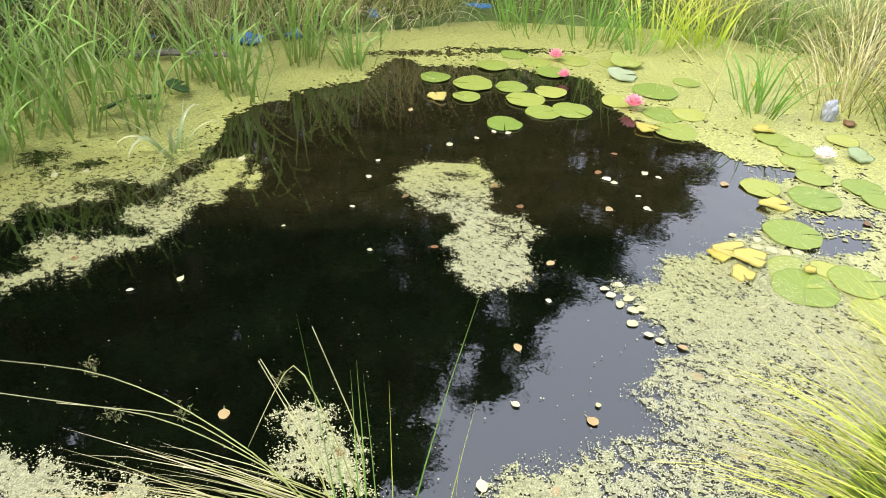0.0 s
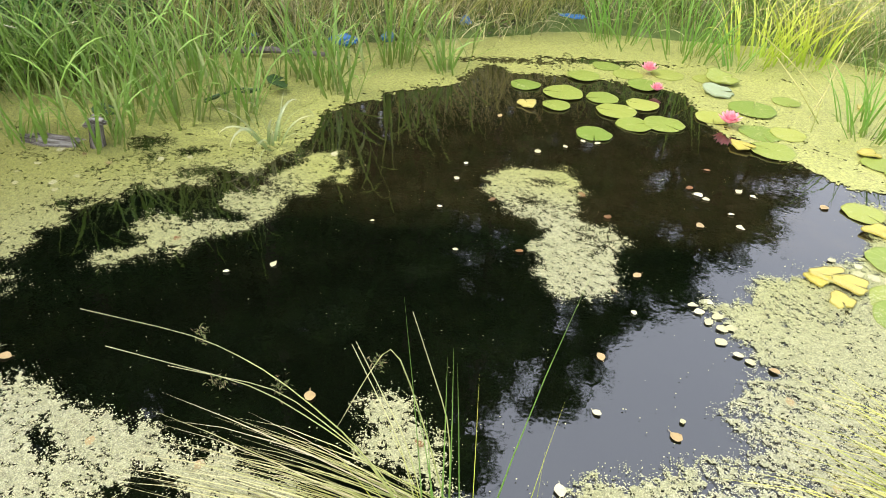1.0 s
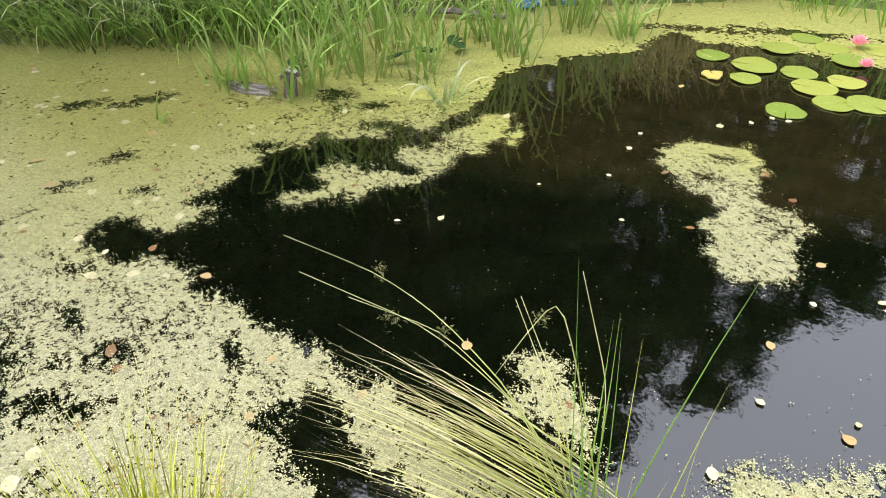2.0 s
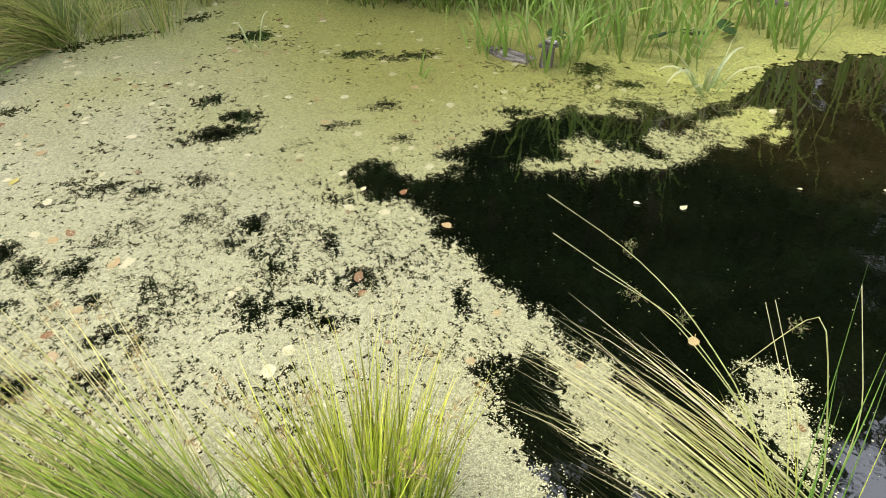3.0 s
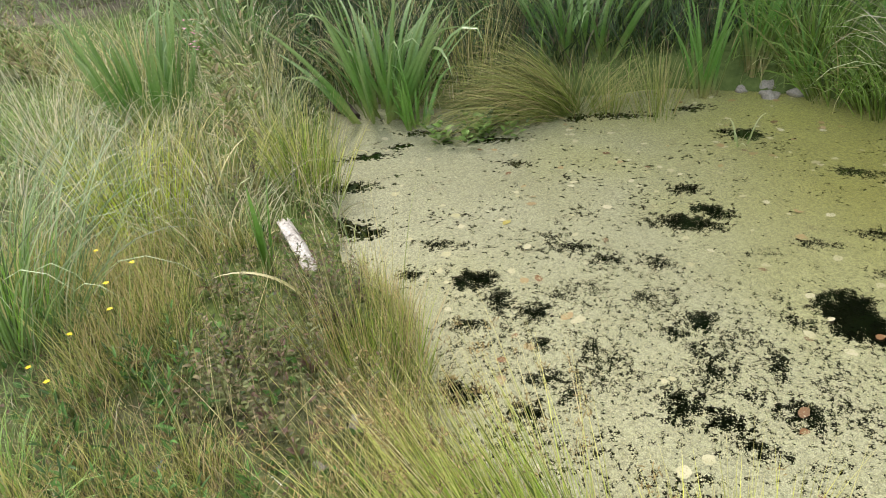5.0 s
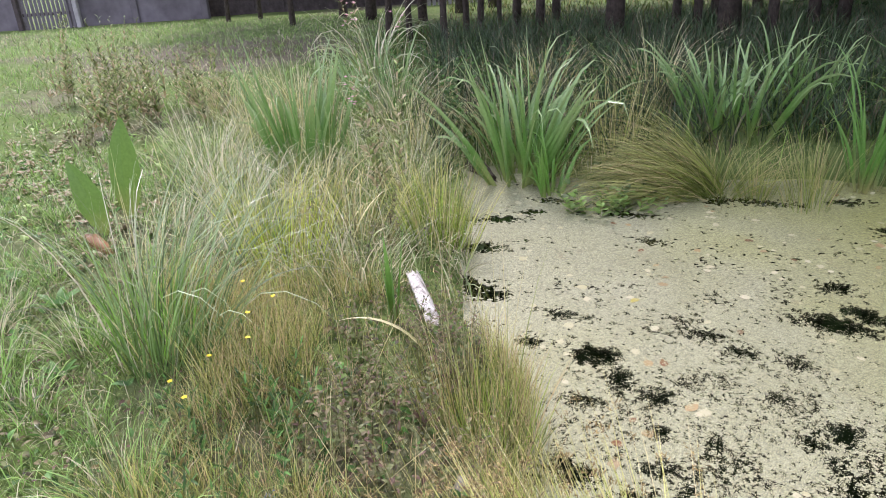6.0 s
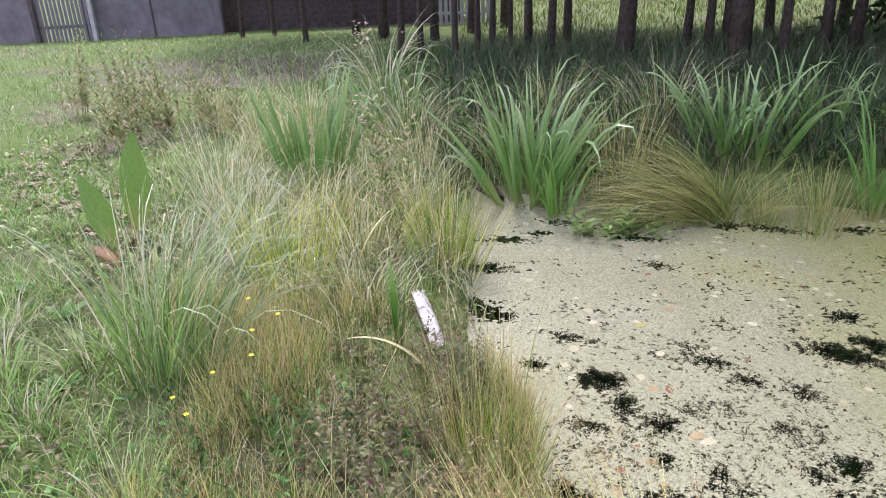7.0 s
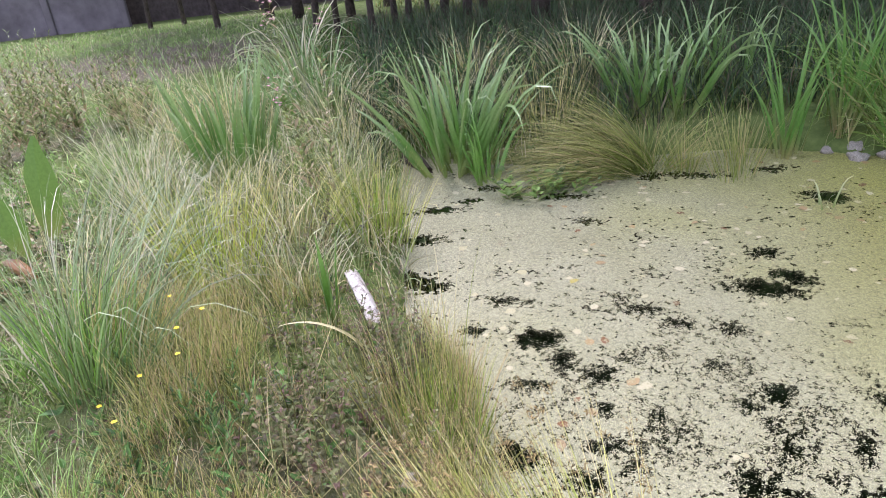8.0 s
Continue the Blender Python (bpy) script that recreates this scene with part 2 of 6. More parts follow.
def frond_mat():
    m, t, b = shader("duckweed_frond", 0.4, 0.5)
    at = t.nodes.new("ShaderNodeAttribute")
    at.attribute_name = "fresh"
    rnd = t.nodes.new("ShaderNodeNewGeometry").outputs["Random Per Island"]
    pale = ramp(t, rnd, [(0.0, (0.24, 0.25, 0.11)), (0.5, (0.42, 0.425, 0.24)), (1.0, (0.60, 0.60, 0.39))])
    green = ramp(t, rnd, [(0.0, (0.14, 0.18, 0.03)), (0.5, (0.34, 0.365, 0.085)), (1.0, (0.54, 0.53, 0.18))])
    shore_shade = t.nodes.new("ShaderNodeAttribute")
    shore_shade.attribute_name = "shore_shade"
    # the same shore shade, coloured into the single fronds
    dull = ramp(t, rnd, [(0.0, (0.14, 0.15, 0.035)), (0.5, (0.28, 0.28, 0.08)), (1.0, (0.42, 0.40, 0.15))])
    t.links.new(mix(t, shore_shade.outputs["Fac"], mix(t, at.outputs["Fac"], pale, green), dull), b.inputs["Base Color"])
    return m


def ground_mat():
    m, t, b = shader("bank_soil", 0.95, 0.15)
    pos = place(t)
    n = noise_tex(t, pos, 9, 6, 0.7)
    big = noise_tex(t, pos, 0.35, 4)
    fine = noise_tex(t, pos, 70, 5, 0.75)
    soil = ramp(t, mix(t, 0.5, n, fine), [(0.36, (0.05, 0.043, 0.028)), (0.5, (0.17, 0.148, 0.098)), (0.64, (0.30, 0.27, 0.185))])
    turf = ramp(t, n, [(0.3, (0.07, 0.115, 0.028)), (0.7, (0.18, 0.24, 0.07))])
    gap = t.nodes.new("ShaderNodeVectorMath")
    gap.operation = "DISTANCE"
    gap.inputs[1].default_value = (-12.6, -4.2, 0.3)
    t.links.new(pos, gap.inputs[0])
    dug = node(t, "ShaderNodeMapRange", From_Min=2.9, From_Max=1.9)
    t.links.new(gap.outputs["Value"], dug.inputs["Value"])
    turf = mix(t, dug.outputs[0], turf, soil)
    t.links.new(mix(t, ramp(t, big, [(0.32, (0, 0, 0)), (0.46, (1, 1, 1))]), soil, turf), b.inputs["Base Color"])
    bumped(t, b, mix(t, 0.5, n, fine), 1.0, 0.03)
    return m


def pad_mat(name, a, c, weed=False):
    m, t, b = shader(name, 0.5, 0.4)
    oi = t.nodes.new("ShaderNodeObjectInfo").outputs["Random"]
    n = noise_tex(t, coords(t), 25, 5)
    col = mix(t, oi, a, c)
    col = mix(t, 0.6, col, ramp(t, n, [(0.3, (0.7, 0.72, 0.6)), (0.65, (1.15, 1.1, 1.0))]), "MULTIPLY")
    spots = ramp(t, noise_tex(t, coords(t), 7, 5, 0.75), [(0.62, (0, 0, 0)), (0.70, (1, 1, 1))])
    col = mix(t, spots, col, (0.34, 0.27, 0.09))
    sep = t.nodes.new("ShaderNodeSeparateXYZ")
    t.links.new(coords(t), sep.inputs[0])
    turn = t.nodes.new("ShaderNodeMath")
    turn.operation = "ARCTAN2"
    t.links.new(sep.outputs["Y"], turn.inputs[0])
    t.links.new(sep.outputs["X"], turn.inputs[1])
    many = t.nodes.new("ShaderNodeMath")
    many.operation = "MULTIPLY"
    many.inputs[1].default_value = 13.0
    t.links.new(turn.outputs[0], many.inputs[0])
    rib = t.nodes.new("ShaderNodeMath")
    rib.operation = "COSINE"
    t.links.new(many.outputs[0], rib.inputs[0])
    col = mix(t, ramp(t, rib.outputs[0], [(0.90, (0, 0, 0)), (0.99, (0.2, 0.2, 0.2))]), col, (0.46, 0.50, 0.20))
    if weed:
        drift = noise_tex(t, place(t), 16, 3, 0.6)
        grain = noise_tex(t, place(t), 150, 2, 0.5)
        both = mix(t, 0.45, drift, grain)
        col = mix(t, ramp(t, both, [(0.60, (0, 0, 0)), (0.63, (0.8, 0.8, 0.8))]), col, (0.40, 0.41, 0.16))
    t.links.new(col, b.inputs["Base Color"])
    bumped(t, b, n, 0.25, 0.004)
    return m


M_water, M_mat, M_frond, M_ground = water_mat(), mat_mat(), frond_mat(), ground_mat()
M_pad = pad_mat("lily_pad", (0.16, 0.24, 0.035), (0.33, 0.355, 0.075), True)
M_pad_yellow = pad_mat("yellowing_pad", (0.42, 0.36, 0.06), (0.46, 0.40, 0.12), True)
M_pad_grey = pad_mat("pad_underside", (0.25, 0.32, 0.17), (0.30, 0.36, 0.22))
M_leaf_pale = pad_mat("pale_fallen_leaf", (0.46, 0.44, 0.26), (0.62, 0.59, 0.43))
M_leaf_tan = pad_mat("tan_fallen_leaf", (0.40, 0.29, 0.14), (0.34, 0.25, 0.13))
M_dead = pad_mat("curled_dead_leaf", (0.36, 0.19, 0.08), (0.28, 0.15, 0.07))
M_leaf_brown = pad_mat("brown_fallen_leaf", (0.20, 0.085, 0.03), (0.15, 0.085, 0.04))
M_pink = plant_mat("pink_petal", (0.80, 0.55, 0.58), (0.76, 0.26, 0.36), (0.82, 0.45, 0.52), None, 0, 0.45, 0.3)
M_white = plant_mat("white_petal", (0.80, 0.62, 0.60), (0.85, 0.80, 0.78), (0.86, 0.84, 0.83), None, 0, 0.45, 0.3)
M_stamen = plain_mat("stamen", (0.75, 0.52, 0.08), 0.6, 0.2, 60, 0.2)
M_yellow = plain_mat("yellow_petal", (0.85, 0.68, 0.03), 0.5, 0.1, 60, 0.1)

# ---- mesh helpers ----
rng = np.random.default_rng(7)


def np_mesh(name, v, f, mat=None, attrs=None, smooth=False):
    v, f = np.asarray(v, np.float32), np.asarray(f, np.int32)
    me = bpy.data.meshes.new(name)
    me.vertices.add(len(v))
    me.vertices.foreach_set("co", v.ravel())
    k = f.shape[1]
    me.loops.add(f.size)
    me.loops.foreach_set("vertex_index", f.ravel())
    me.polygons.add(len(f))
    me.polygons.foreach_set("loop_start", np.arange(0, f.size, k, dtype=np.int32))
    me.polygons.foreach_set("loop_total", np.full(len(f), k, np.int32))
    for key, val in (attrs or {}).items():
        me.attributes.new(key, "FLOAT", "POINT").data.foreach_set("value", np.asarray(val, np.float32))
    me.update(calc_edges=True)
    me.polygons.foreach_set("use_smooth", np.full(len(f), smooth))
    if mat:
        me.materials.append(mat)
    return me


def part(name, me, parent, label="", mat=None):
    """Links a mesh (or a bmesh) as one object under a thing or a part."""
    if isinstance(me, bmesh.types.BMesh):
        bm, me = me, bpy.data.meshes.new(name)
        bm.to_mesh(me)
        bm.free()
    if mat and not me.materials:
        me.materials.append(mat)
    ob = new(name, me)
    ob.parent = parent
    if label:
        ob["label"] = label
    return ob


def thing(name, label, category, group="", kind="", at=(0, 0, 0), me=None):
    ob = tagged(new(name, me), label, category, group, kind)
    ob.location = at
    return ob


def hash2(ix, iy, seed):
    h = (ix * 374761393 + iy * 668265263 + seed * 974634541) & 0x7FFFFFFF
    h = ((h ^ (h >> 13)) * 1274126177) & 0x7FFFFFFF
    return ((h ^ (h >> 16)) & 0xFFFF) / 65535.0


def vnoise(x, y, seed):
    ix, iy = np.floor(x).astype(np.int64), np.floor(y).astype(np.int64)
    fx, fy = x - ix, y - iy
    fx, fy = fx * fx * (3 - 2 * fx), fy * fy * (3 - 2 * fy)
    a, b = hash2(ix, iy, seed), hash2(ix + 1, iy, seed)
    c, d = hash2(ix, iy + 1, seed), hash2(ix + 1, iy + 1, seed)
    return (a * (1 - fx) + b * fx) * (1 - fy) + (c * (1 - fx) + d * fx) * fy


def fbm(x, y, scale, octaves=4, seed=1, gain=0.55):
    """Noise about 0, within about -0.5 to 0.5."""
    total, amp, norm = 0, 1.0, 0
    for o in range(octaves):
        total = total + amp * vnoise(x * scale + 17.3 * o, y * scale - 9.1 * o, seed + o)
        norm += amp
        amp *= gain
        scale *= 2.03
    return total / norm - 0.5


def inside_depth(x, y, outline):
    """Signed distance to a closed outline: positive inside."""
    p = np.asarray(outline, float)
    q = np.roll(p, -1, 0)
    best, odd = np.full(x.shape, 1e9), np.zeros(x.shape, bool)
    for (ax, ay), (bx, by) in zip(p, q):
        dx, dy = bx - ax, by - ay
        s = np.clip(((x - ax) * dx + (y - ay) * dy) / (dx * dx + dy * dy + 1e-12), 0, 1)
        best = np.minimum(best, np.hypot(x - ax - s * dx, y - ay - s * dy))
        cross = (ay > y) != (by > y)
        odd ^= cross & (x < ax + (y - ay) * dx / (dy if dy else 1e-12))
    return np.where(odd, best, -best)


def blades(base, azim, lean, bend, length, width, seg=4, sect="flat", power=1.6, fold=0.35, taper=0.6, roll=None, shape="blade"):
    """Many tapering blades at once. lean and bend in radians, away from upright, towards azim. Returns v, f, along."""
    base = np.asarray(base, float)
    n = len(base)
    one = np.ones(n)
    azim, lean, bend, length, width = (np.asarray(a, float) * one for a in (azim, lean, bend, length, width))
    roll = rng.uniform(-1.2, 1.2, n) if roll is None else roll * one
    s = np.linspace(0, 1, seg + 1)
    th = lean[:, None] + bend[:, None] * s[None] ** power
    mid = (th[:, 1:] + th[:, :-1]) / 2
    step = (length / seg)[:, None]
    r = np.concatenate([np.zeros((n, 1)), np.cumsum(np.sin(mid) * step, 1)], 1)
    z = np.concatenate([np.zeros((n, 1)), np.cumsum(np.cos(mid) * step, 1)], 1)
    ca, sa = np.cos(azim)[:, None], np.sin(azim)[:, None]
    c = np.stack([base[:, :1] + r * ca, base[:, 1:2] + r * sa, base[:, 2:3] + z], 2)
    tang = np.stack([np.sin(th) * ca, np.sin(th) * sa, np.cos(th)], 2)
    side0 = np.stack([-sa * np.ones_like(th), ca * np.ones_like(th), np.zeros_like(th)], 2)
    up0 = np.cross(side0, tang)
    side = side0 * np.cos(roll)[:, None, None] + up0 * np.sin(roll)[:, None, None]
    nor = np.cross(tang, side)
    w = (width / 2)[:, None] * np.clip((1 - s ** (1 / taper)), 0.03, 1)[None] * np.minimum(1, 0.6 + 2 * s)[None]
    if shape == "leaf":
        w = (width / 2)[:, None] * np.clip(np.sin(np.pi * np.clip(s, 0.02, 0.98)) ** 0.75 * (1.15 - 0.35 * s), 0.02, 1)[None]
    elif shape == "stem":
        w = (width / 2)[:, None] * (1 - 0.75 * s)[None]
    w = w[..., None]
    if sect == "flat":
        ring = np.stack([c - side * w, c + side * w], 2)
    elif sect == "fold":
        ring = np.stack([c - side * w + nor * w * fold, c, c + side * w + nor * w * fold], 2)
    else:
        ring = np.stack([c + side * w, c - side * w * 0.5 + nor * w * 0.87, c - side * w * 0.5 - nor * w * 0.87], 2)
    k = ring.shape[2]
    v = ring.reshape(-1, 3)
    idx = np.arange(n * (seg + 1) * k).reshape(n, seg + 1, k)
    f = []
    pairs = [(i, i + 1) for i in range(k - 1)] + ([(k - 1, 0)] if sect == "tube" else [])
    for i, j in pairs:
        f.append(np.stack([idx[:, :-1, i], idx[:, :-1, j], idx[:, 1:, j], idx[:, 1:, i]], -1).reshape(-1, 4))
    along = np.broadcast_to(s[None, :, None], (n, seg + 1, k)).ravel()
    return v, np.concatenate(f), along


def join(*sets):
    """Joins v, f, along sets into one."""
    v, f, a, off = [], [], [], 0
    for sv, sf, sa in sets:
        v.append(sv)
        f.append(sf + off)
        a.append(sa)
        off += len(sv)
    return np.concatenate(v), np.concatenate(f), np.concatenate(a)


def blade_mesh(name, data, mat):
    return np_mesh(name, data[0], data[1], mat, {"along": data[2]})


def tube(points, radii, sides=8, wobble=0.0, seed=0):
    """A bent, tapering round bar through the points, closed at both ends, as v, f, along."""
    p, r = np.asarray(points, float), np.asarray(radii, float)
    g = np.random.default_rng(seed)
    t = np.gradient(p, axis=0)
    t /= np.linalg.norm(t, axis=1)[:, None] + 1e-9
    ref = np.array([0, 0, 1.0]) if abs(t[0][2]) < 0.8 else np.array([1.0, 0, 0])
    s = np.cross(t, ref)
    s /= np.linalg.norm(s, axis=1)[:, None]
    u = np.cross(t, s)
    a = np.linspace(0, 2 * np.pi, sides, endpoint=False)
    rr = r[:, None] * (1 + wobble * g.normal(0, 1, (len(p), sides)))
    ring = p[:, None] + rr[..., None] * (np.cos(a)[None, :, None] * s[:, None] + np.sin(a)[None, :, None] * u[:, None])
    v = np.concatenate([ring.reshape(-1, 3), p[:1], p[-1:]])
    m, f = len(p), []
    for i in range(m - 1):
        for j in range(sides):
            k = (j + 1) % sides
            f.append((i * sides + j, i * sides + k, (i + 1) * sides + k, (i + 1) * sides + j))
    for j in range(sides):
        k = (j + 1) % sides
        f.append((m * sides, k, j, j))
        f.append((m * sides + 1, (m - 1) * sides + j, (m - 1) * sides + k, (m - 1) * sides + k))
    return v, np.array([q for q in f]), np.repeat(np.linspace(0, 1, m), sides).tolist() + [0, 1]


def tube_mesh(name, points, radii, mat, sides=8, wobble=0.0, seed=0):
    v, f, a = tube(points, radii, sides, wobble, seed)
    me = bpy.data.meshes.new(name)
    me.from_pydata([tuple(q) for q in v], [], [tuple(dict.fromkeys(int(i) for i in q)) for q in f])
    me.attributes.new("along", "FLOAT", "POINT").data.foreach_set("value", np.asarray(a, np.float32))
    me.polygons.foreach_set("use_smooth", [True] * len(me.polygons))
    me.materials.append(mat)
    return me


# ---- the plan: pond outline, open water, islands ----
POND = [(-5.75, -0.15), (-4.6, -0.25), (-3.5, -0.3), (-2.6, -0.12), (-1.7, -0.1), (-1.25, 0.2), (-0.9, 0.5), (-0.2, 0.62), (0.5, 0.85), (1.0, 1.1),
        (1.8, 1.75), (2.5, 2.4), (3.0, 3.3), (3.3, 4.4), (3.0, 5.4), (2.2, 5.9), (0.5, 6.0), (-0.4, 5.55), (-1.3, 5.0), (-2.0, 4.7), (-2.7, 4.1),
        (-3.4, 3.5), (-4.3, 3.15), (-4.95, 2.4), (-5.1, 1.4), (-5.35, 0.6), (-5.9, 0.3)]
OPEN = [(-0.27, 4.91), (-0.42, 4.35), (-0.8, 4.1), (-0.93, 3.92), (-1.11, 3.71), (-1.06, 3.49), (-1.1, 3.37), (-1.16, 3.18), (-1.22, 3.04), (-1.31, 2.86), (-1.44, 2.86), (-1.42, 2.68),
        (-1.62, 2.6), (-1.73, 2.61), (-1.78, 2.5), (-1.9, 2.35), (-1.84, 2.24), (-1.89, 2.17), (-1.93, 1.99), (-1.97, 1.84), (-2.1, 1.66), (-2.17, 1.5), (-2.13, 1.43),
        (-1.95, 1.44), (-1.82, 1.52), (-1.58, 1.39), (-1.26, 1.34), (-0.93, 1.2), (-1.0, 1.0), (-0.92, 0.88), (-0.7, 0.78), (-0.3, 0.66), (0.15, 0.95), (0.19, 1.22),
        (0.52, 1.4), (0.77, 1.46), (0.66, 1.62), (0.91, 1.82), (0.75, 2.17), (1.08, 2.39), (1.3, 2.58), (1.55, 2.61), (1.71, 3.29), (1.5, 3.6), (1.3, 3.8),
        (1.1, 4.1), (1.06, 4.6), (0.6, 4.72), (-0.1, 4.74)]
ISLANDS = [
    [(-0.15, 3.06), (-0.05, 3.19), (0.27, 3.25), (0.35, 3.1), (0.27, 2.75), (0.44, 2.67), (0.52, 2.58), (0.43, 2.39), (0.4, 2.19), (0.24, 2.12), (0.11, 2.29), (0.06, 2.45), (0.16, 2.6), (0.02, 2.7), (-0.12, 2.83)],
    [(-1.0, 3.2), (-0.92, 3.19), (-0.88, 2.99), (-0.9, 2.83), (-0.94, 2.71), (-1.03, 2.66), (-1.02, 2.48), (-1.1, 2.41), (-1.21, 2.47), (-1.29, 2.52), (-1.3, 2.61), (-1.2, 2.66), (-1.13, 2.81), (-1.08, 3.01)],
    [(-0.9, 2.91), (-0.86, 3.08), (-0.77, 2.99), (-0.8, 2.84), (-0.85, 2.85)],
    [(-1.6, 2.33), (-1.52, 2.4), (-1.39, 2.39), (-1.21, 2.39), (-1.08, 2.43), (-1.14, 2.31), (-1.27, 2.22), (-1.3, 2.13), (-1.41, 2.11), (-1.5, 2.03), (-1.6, 1.97), (-1.6, 2.05), (-1.51, 2.15), (-1.58, 2.24)],
    [(-2.03, 1.63), (-2.12, 1.73), (-2.04, 1.85), (-1.85, 1.87), (-1.78, 1.75), (-1.85, 1.62), (-1.94, 1.60)],
    [(-0.42, 1.2), (-0.4, 1.46), (-0.26, 1.52), (-0.17, 1.36), (-0.12, 1.15)],
    [(-0.92, 1.17), (-0.74, 1.22), (-0.52, 1.1), (-0.3, 0.98), (-0.5, 0.9), (-0.8, 1.0)],
    [(1.0, 2.4), (1.15, 2.45), (1.15, 2.3), (1.02, 2.28)],
]
# holes in the mat: x, y, half length, half width, turn in degrees
HOLES = [(-2.78, 0.25, 0.09, 0.08, 60), (-2.61, 0.31, 0.05, 0.07, 70), (-2.46, 0.41, 0.07, 0.06, 66), (-2.94, 1.36, 0.16, 0.07, 58), (-2.99, 1.55, 0.09, 0.09, 44), (-3.86, 2.28, 0.11, 0.08, 54), (-4.62, 1.51, 0.07, 0.07, 60),
         (-4.56, 1.74, 0.15, 0.04, 62), (-2.82, 2.66, 0.11, 0.05, 50), (-3.11, 2.46, 0.09, 0.04, 50), (-2.18, 1.0, 0.05, 0.06, 66), (-2.15, 0.85, 0.04, 0.03, 66), (-1.77, 0.69, 0.06, 0.07, 60), (-1.86, 1.11, 0.04, 0.06, 60),
         (-1.61, 1.03, 0.07, 0.06, 46), (-2.92, 0.77, 0.08, 0.03, 60), (-2.65, 1.06, 0.05, 0.04, 60), (-2.08, 0.0, 0.08, 0.06, 65), (-2.05, 0.32, 0.06, 0.04, 65), (-2.47, 0.13, 0.07, 0.03, 65)]
HOLES += [(-2.53, 1.79, 0.06, 0.035, 44), (-1.25, 1.15, 0.03, 0.07, 46), (-1.02, 0.96, 0.03, 0.04, 46), (-3.18, 0.19, 0.08, 0.025, 60), (-2.4, 0.88, 0.04, 0.03, 60), (-3.28, 1.57, 0.06, 0.05, 60), (-2.5, 2.07, 0.06, 0.04, 44),
          (-4.82, 0.46, 0.11, 0.03, 60), (-4.48, 0.86, 0.11, 0.035, 66), (-4.01, 0.86, 0.05, 0.025, 60), (-2.2, 1.87, 0.04, 0.03, 44), (-1.67, 0.78, 0.06, 0.05, 46), (-1.53, 0.82, 0.05, 0.04, 47), (-1.89, 0.88, 0.04, 0.03, 46)]
HOLES += [(-2.75, 0.86, 0.05, 0.04, 70), (-2.16, 0.55, 0.03, 0.05, 80), (-2.25, 0.37, 0.04, 0.04, 80), (-4.08, -0.18, 0.12, 0.06, 84), (-4.55, -0.04, 0.13, 0.035, 83), (-4.65, 0.24, 0.05, 0.03, 83), (-3.55, -0.28, 0.12, 0.10, 85),
          (-3.44, -0.16, 0.08, 0.05, 85), (-4.45, 2.27, 0.08, 0.04, 83), (-2.95, -0.01, 0.04, 0.04, 86), (-2.55, -0.16, 0.07, 0.04, 86), (-1.9, 0.2, 0.07, 0.05, 70), (-1.89, 1.54, 0.07, 0.05, 61), (-2.05, 1.32, 0.05, 0.03, 50),
          (-1.89, 3.06, 0.09, 0.08, 28), (-1.5, 2.82, 0.10, 0.05, 28), (-1.92, 2.41, 0.09, 0.05, 28), (-1.65, 3.02, 0.08, 0.04, 20), (-0.1, 5.0, 0.25, 0.05, 10), (0.55, 5.15, 0.3, 0.05, 5), (0.75, 4.62, 0.14, 0.08, 0),
          (0.14, 3.07, 0.07, 0.03, 15), (0.08, 2.86, 0.05, 0.035, 0), (1.78, 2.55, 0.16, 0.07, 10), (1.95, 2.75, 0.12, 0.05, 10), (1.8, 3.25, 0.12, 0.06, 0), (1.72, 2.72, 0.1, 0.05, 20), (2.2, 2.55, 0.14, 0.08, 20)]


def around_spot(x, y, cx, cy, rx, ry):
    return np.exp(-((x - cx) ** 2 / rx ** 2 + (y - cy) ** 2 / ry ** 2))


